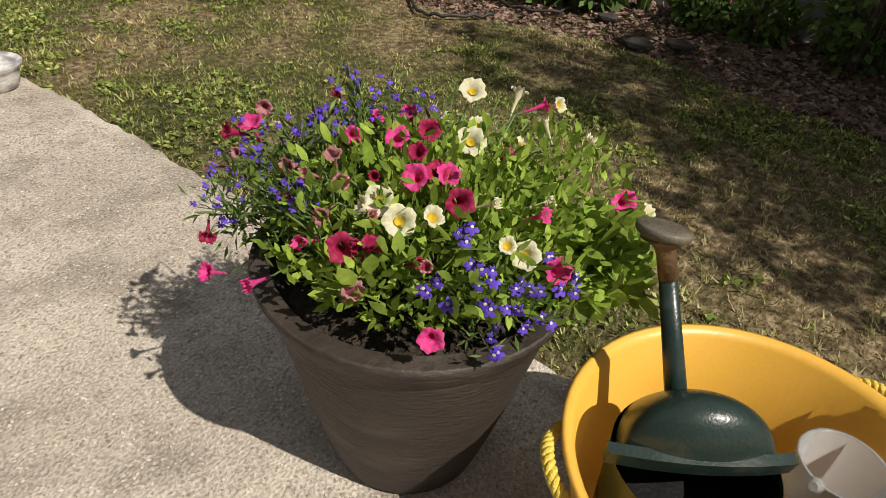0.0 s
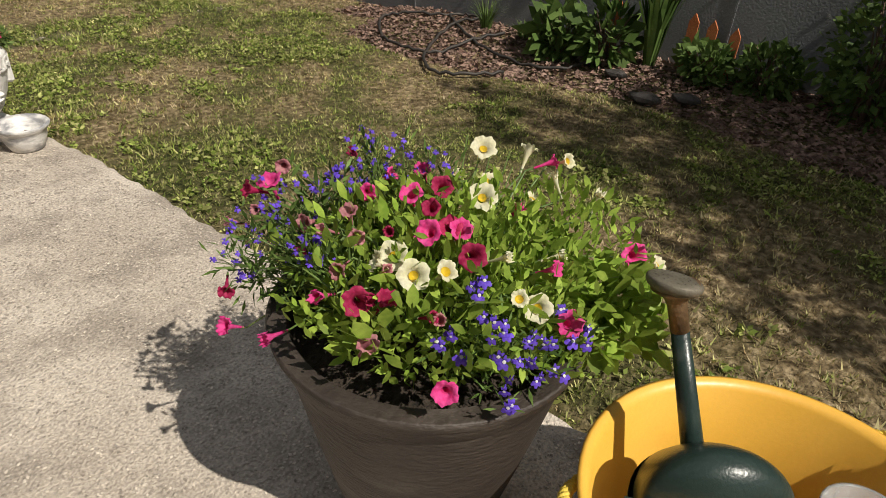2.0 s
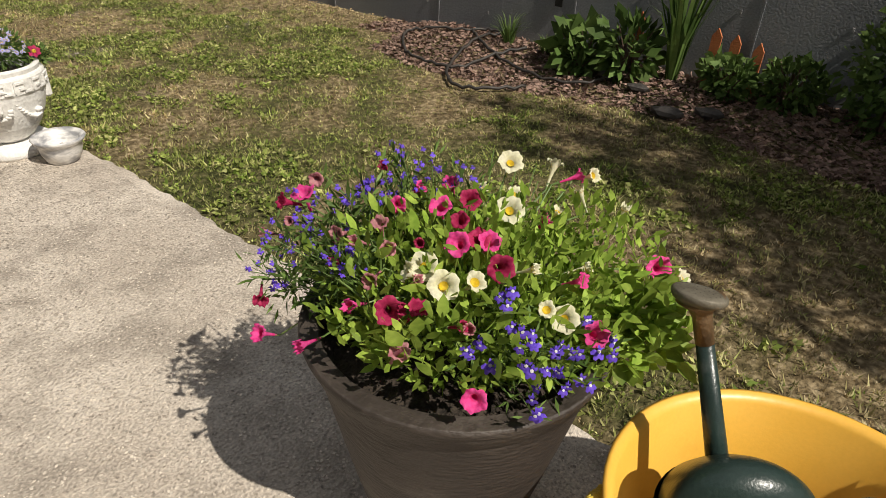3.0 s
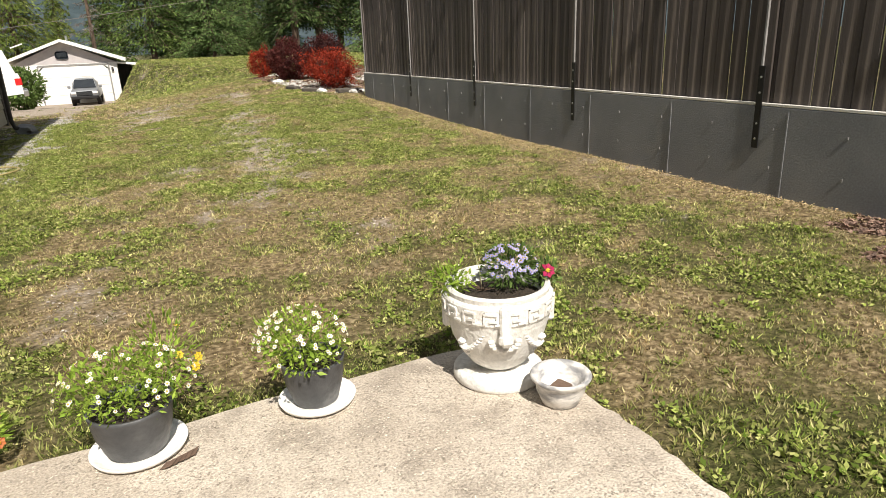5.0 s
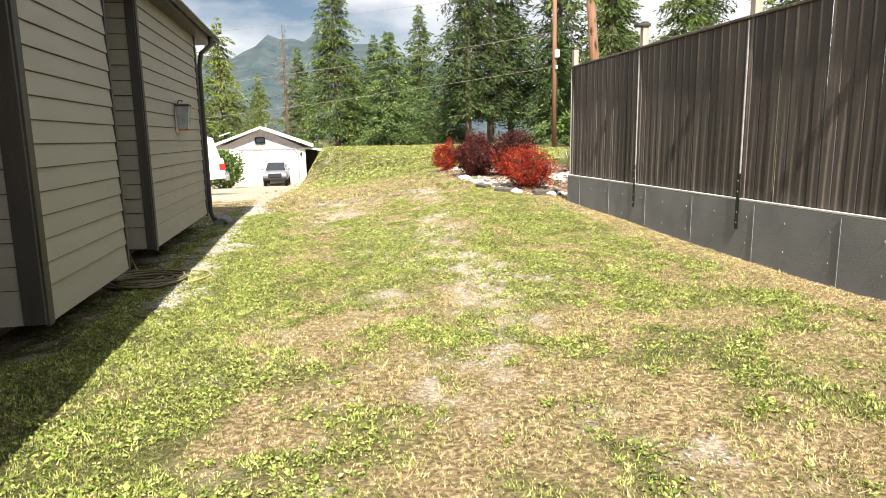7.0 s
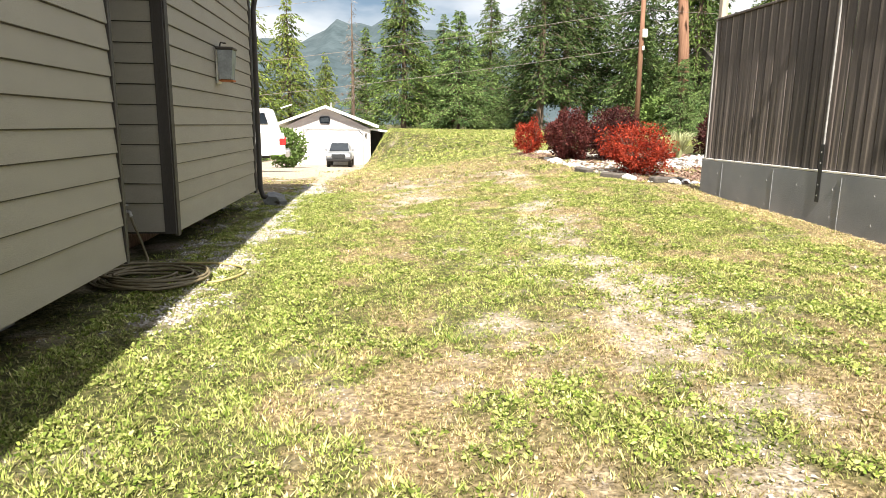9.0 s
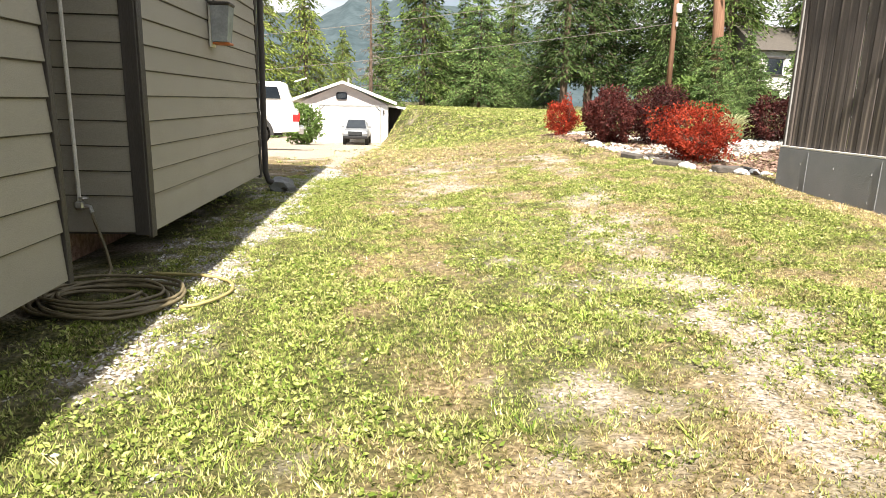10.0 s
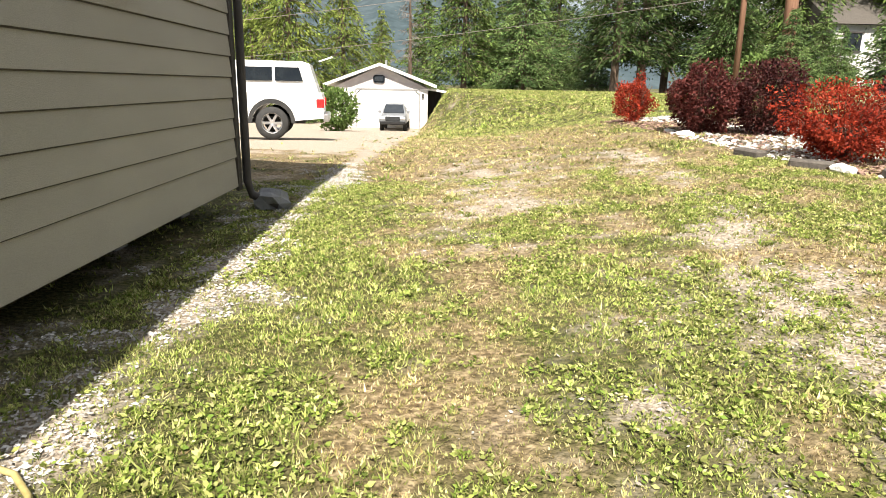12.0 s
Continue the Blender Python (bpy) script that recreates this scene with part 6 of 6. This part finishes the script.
tap = thing("tap", "metal outdoor tap on a pipe in the wall recess", "tap", (-2.80, 10.985, 0.32))
part("pipe", Build().tube([(0.0, 0.0, 0.02), (0.0, 0.0, 2.7)], 0.014, 8), M_PALE, tap, "thin pale conduit up the wall")
part("valve", Build().box((0.0, 0, 0), (0.06, 0.05, 0.06), bevel=0.012).tube([(0.02, 0, 0), (0.07, 0, -0.01), (0.08, 0, -0.05)], 0.014, 8), M_CHROME, tap)
part("wheel_handle", Build().lathe([(0, 0.012), (0.03, 0.01), (0.032, 0), (0, -0.002)], 14), M_CHROME, tap, m=pose(0.03, 0, 0.05))
lamp = thing("wall_lamp", "square glass wall lantern on the siding", "lamp", (HX + 0.02, 12.85, 1.58))
part("back_plate", Build().box((0.012, 0, 0.17), (0.02, 0.16, 0.40), bevel=0.005), M_PALE, lamp)
part("lantern", Build().add([(0.03, -0.085, 0.02), (0.17, -0.085, 0.02), (0.17, 0.085, 0.02), (0.03, 0.085, 0.02), (0.03, -0.10, 0.34), (0.20, -0.10, 0.34), (0.20, 0.10, 0.34), (0.03, 0.10, 0.34)], [(3, 2, 1, 0), (4, 5, 6, 7), (0, 1, 5, 4), (1, 2, 6, 5), (2, 3, 7, 6), (3, 0, 4, 7)]), M_LGLASS, lamp, "pale frosted glass box")
part("cap", Build().box((0.11, 0, 0.36), (0.20, 0.22, 0.03), bevel=0.01).tube([(0.03, 0, 0.37), (0.05, 0, 0.43), (0.11, 0, 0.42)], 0.01), M_TRIM, lamp)
part("foot", Build().box((0.11, 0, 0.005), (0.16, 0.15, 0.02), bevel=0.005), M_CLAY, lamp, "rusty foot plate")
rock = solid("stone", stone_mesh(9, M_WALLC), M_WALLC, "grey stone lying by the house corner", "stone", smooth=True, at=(-2.12, 15.05, -0.06))
rock.scale = (0.2, 0.16, 0.22)

# drip hoses lying in loose loops on the bed by the wall
def smooth_line(pts, n=5):
    """Points along a curve through the given places."""
    out = []
    for k in range(len(pts) - 1):
        p0, p1, p2, p3 = (np.array(pts[min(max(k + d, 0), len(pts) - 1)]) for d in (-1, 0, 1, 2))
        for t in np.arange(n) / n:
            out.append(0.5 * (2 * p1 + (p2 - p0) * t + (2 * p0 - 5 * p1 + 4 * p2 - p3) * t ** 2 + (3 * p1 - p0 - 3 * p2 + p3) * t ** 3))
    return out + [np.array(pts[-1])]


for k, loop in enumerate(([(4.52, 2.13), (4.43, 2.31), (4.25, 2.44), (4.12, 2.7), (4.01, 2.84), (3.85, 2.76), (3.66, 2.54), (3.6, 2.27), (3.65, 2.08), (3.95, 1.98), (4.14, 1.84)],
                          [(4.44, 2.11), (4.25, 2.25), (3.91, 2.24), (3.59, 2.12), (3.4, 1.97), (3.29, 1.81), (3.4, 1.63), (3.6, 1.5)],
                          [(4.25, 2.4), (4.05, 2.15), (3.85, 1.75), (3.8, 1.35), (3.95, 1.15), (4.15, 1.3), (4.25, 1.7)])):
    pts = [(min(x, 4.37), y, float(gz(x, y)) + 0.016 + 0.022 * abs(math.sin(1.3 * i + k))) for i, (x, y) in enumerate(smooth_line(loop))]
    solid("drip_hose", Build().tube(pts, 0.0105, 6), M_HOSE_B, "loop of dark drip hose lying on the mulch", "hose", group="drip hoses", smooth=True)

# ---- plants of the shaded bed ----
tuft("day_lily", "clump of tall strap-leaved green plant in the bed", "plant", (4.2, 0.80), 0.30, 0.85, 44, M_SHRUB, 111, 0.017)
tuft("chives", "small tuft of green grassy leaves at the wall", "plant", (4.22, 2.05), 0.16, 0.24, 70, M_SHRUB, 112, 0.004)
tuft("chives", "thin tuft of grassy leaves in the mulch", "plant", (4.2, 1.72), 0.12, 0.15, 40, M_SHRUB, 113, 0.004)
for i, (x, y, r, h, sz) in enumerate(((4.1, 1.38, 0.20, 0.28, 0.11), (4.15, 1.08, 0.17, 0.34, 0.09), (4.18, 0.45, 0.16, 0.24, 0.05), (4.2, 0.10, 0.18, 0.30, 0.05), (4.14, -0.42, 0.28, 0.80, 0.05), (4.12, -0.95, 0.36, 1.0, 0.06), (4.05, -1.6, 0.4, 1.1, 0.06))):
    shrub("garden_plant", "broad-leaved green plant in the bed by the wall" if i < 2 else "dense leafy shrub standing in shade by the wall", "plant", (x, y), r, h, 14, 260 if i < 2 else 700 if i < 4 else 1500, M_SHRUB, 120 + i, sz, 0.6)
for i, (y, h) in enumerate(((1.12, 0.36), (0.62, 0.34), (0.50, 0.32), (0.36, 0.30))):
    ob = thing("picket", "short orange wooden garden picket with a pointed top", "picket", (4.33, y, float(gz(4.33, y))), "orange pickets along the bed")
    part("board", Build().add([(-0.008, -0.03, -0.05), (-0.008, 0.03, -0.05), (-0.008, 0.03, h - 0.05), (-0.008, 0, h), (-0.008, -0.03, h - 0.05), (0.008, -0.03, -0.05), (0.008, 0.03, -0.05), (0.008, 0.03, h - 0.05), (0.008, 0, h), (0.008, -0.03, h - 0.05)],
         [(4, 3, 2, 1, 0), (5, 6, 7, 8, 9), (0, 1, 6, 5), (1, 2, 7, 6), (2, 3, 8, 7), (3, 4, 9, 8), (4, 0, 5, 9)]), M_CLAY, ob)
    if i == 0:
        part("rail", Build().box((0, 0, 0.17), (0.012, 0.16, 0.03), bevel=0.003), M_CLAY, ob)
st = solid("stone", STONES[1], M_STONE, "pale round stone in the shaded bed", "stone", smooth=True, at=(4.27, -0.38, float(gz(4.27, -0.38)) + 0.02))
st.scale = (0.05, 0.055, 0.05)
STONE_D = stone_mesh(3, M_TRIM)
for x, y, s in ((3.75, 0.62, 0.08), (3.86, 0.42, 0.07), (4.02, 1.12, 0.07), (3.95, 0.9, 0.06)):
    o2 = solid("stone", STONE_D, M_TRIM, "dark stone edging the bed by the wall", "stone", smooth=True, at=(x, y, float(gz(x, y)) + 0.02))
    o2.scale = (s, s * 1.3, s)

# ---- tree south of the patio that shades the lawn by the bed ----
shade = thing("garden_tree", "leafy tree beside the patio that shades the bed", "tree", (3.16, -4.0, float(gz(3.15, -3.3))))
part("trunk", Build().tube([(0, 0, -0.1), (0.05, 0.05, 1.2), (-0.1, 0, 2.6), (0, 0.1, 4.6)], [0.13, 0.11, 0.09, 0.04], 10), M_BARK, shade, smooth=True)
lim = random.Random(3)
for i in range(9):
    a = i * 2.4
    part("limb", Build().tube([(0, 0, 1.4 + 0.28 * i), (0.6 * math.cos(a), 0.6 * math.sin(a), 1.9 + 0.3 * i), (1.1 * math.cos(a), 1.1 * math.sin(a), 2.3 + 0.28 * i)], [0.05, 0.035, 0.012], 6), M_BARK, shade)
P, D = blob_points(14000, 0.98, 4.3, 131, 0.2, 0.45)
P[:, 2] += 1.1
part("crown", fast_mesh("crown", leaves(P, 0.10, D * 0.6, 0.6, 0.2, 0.9, 131), 4, M_SHRUB), M_SHRUB, shade)
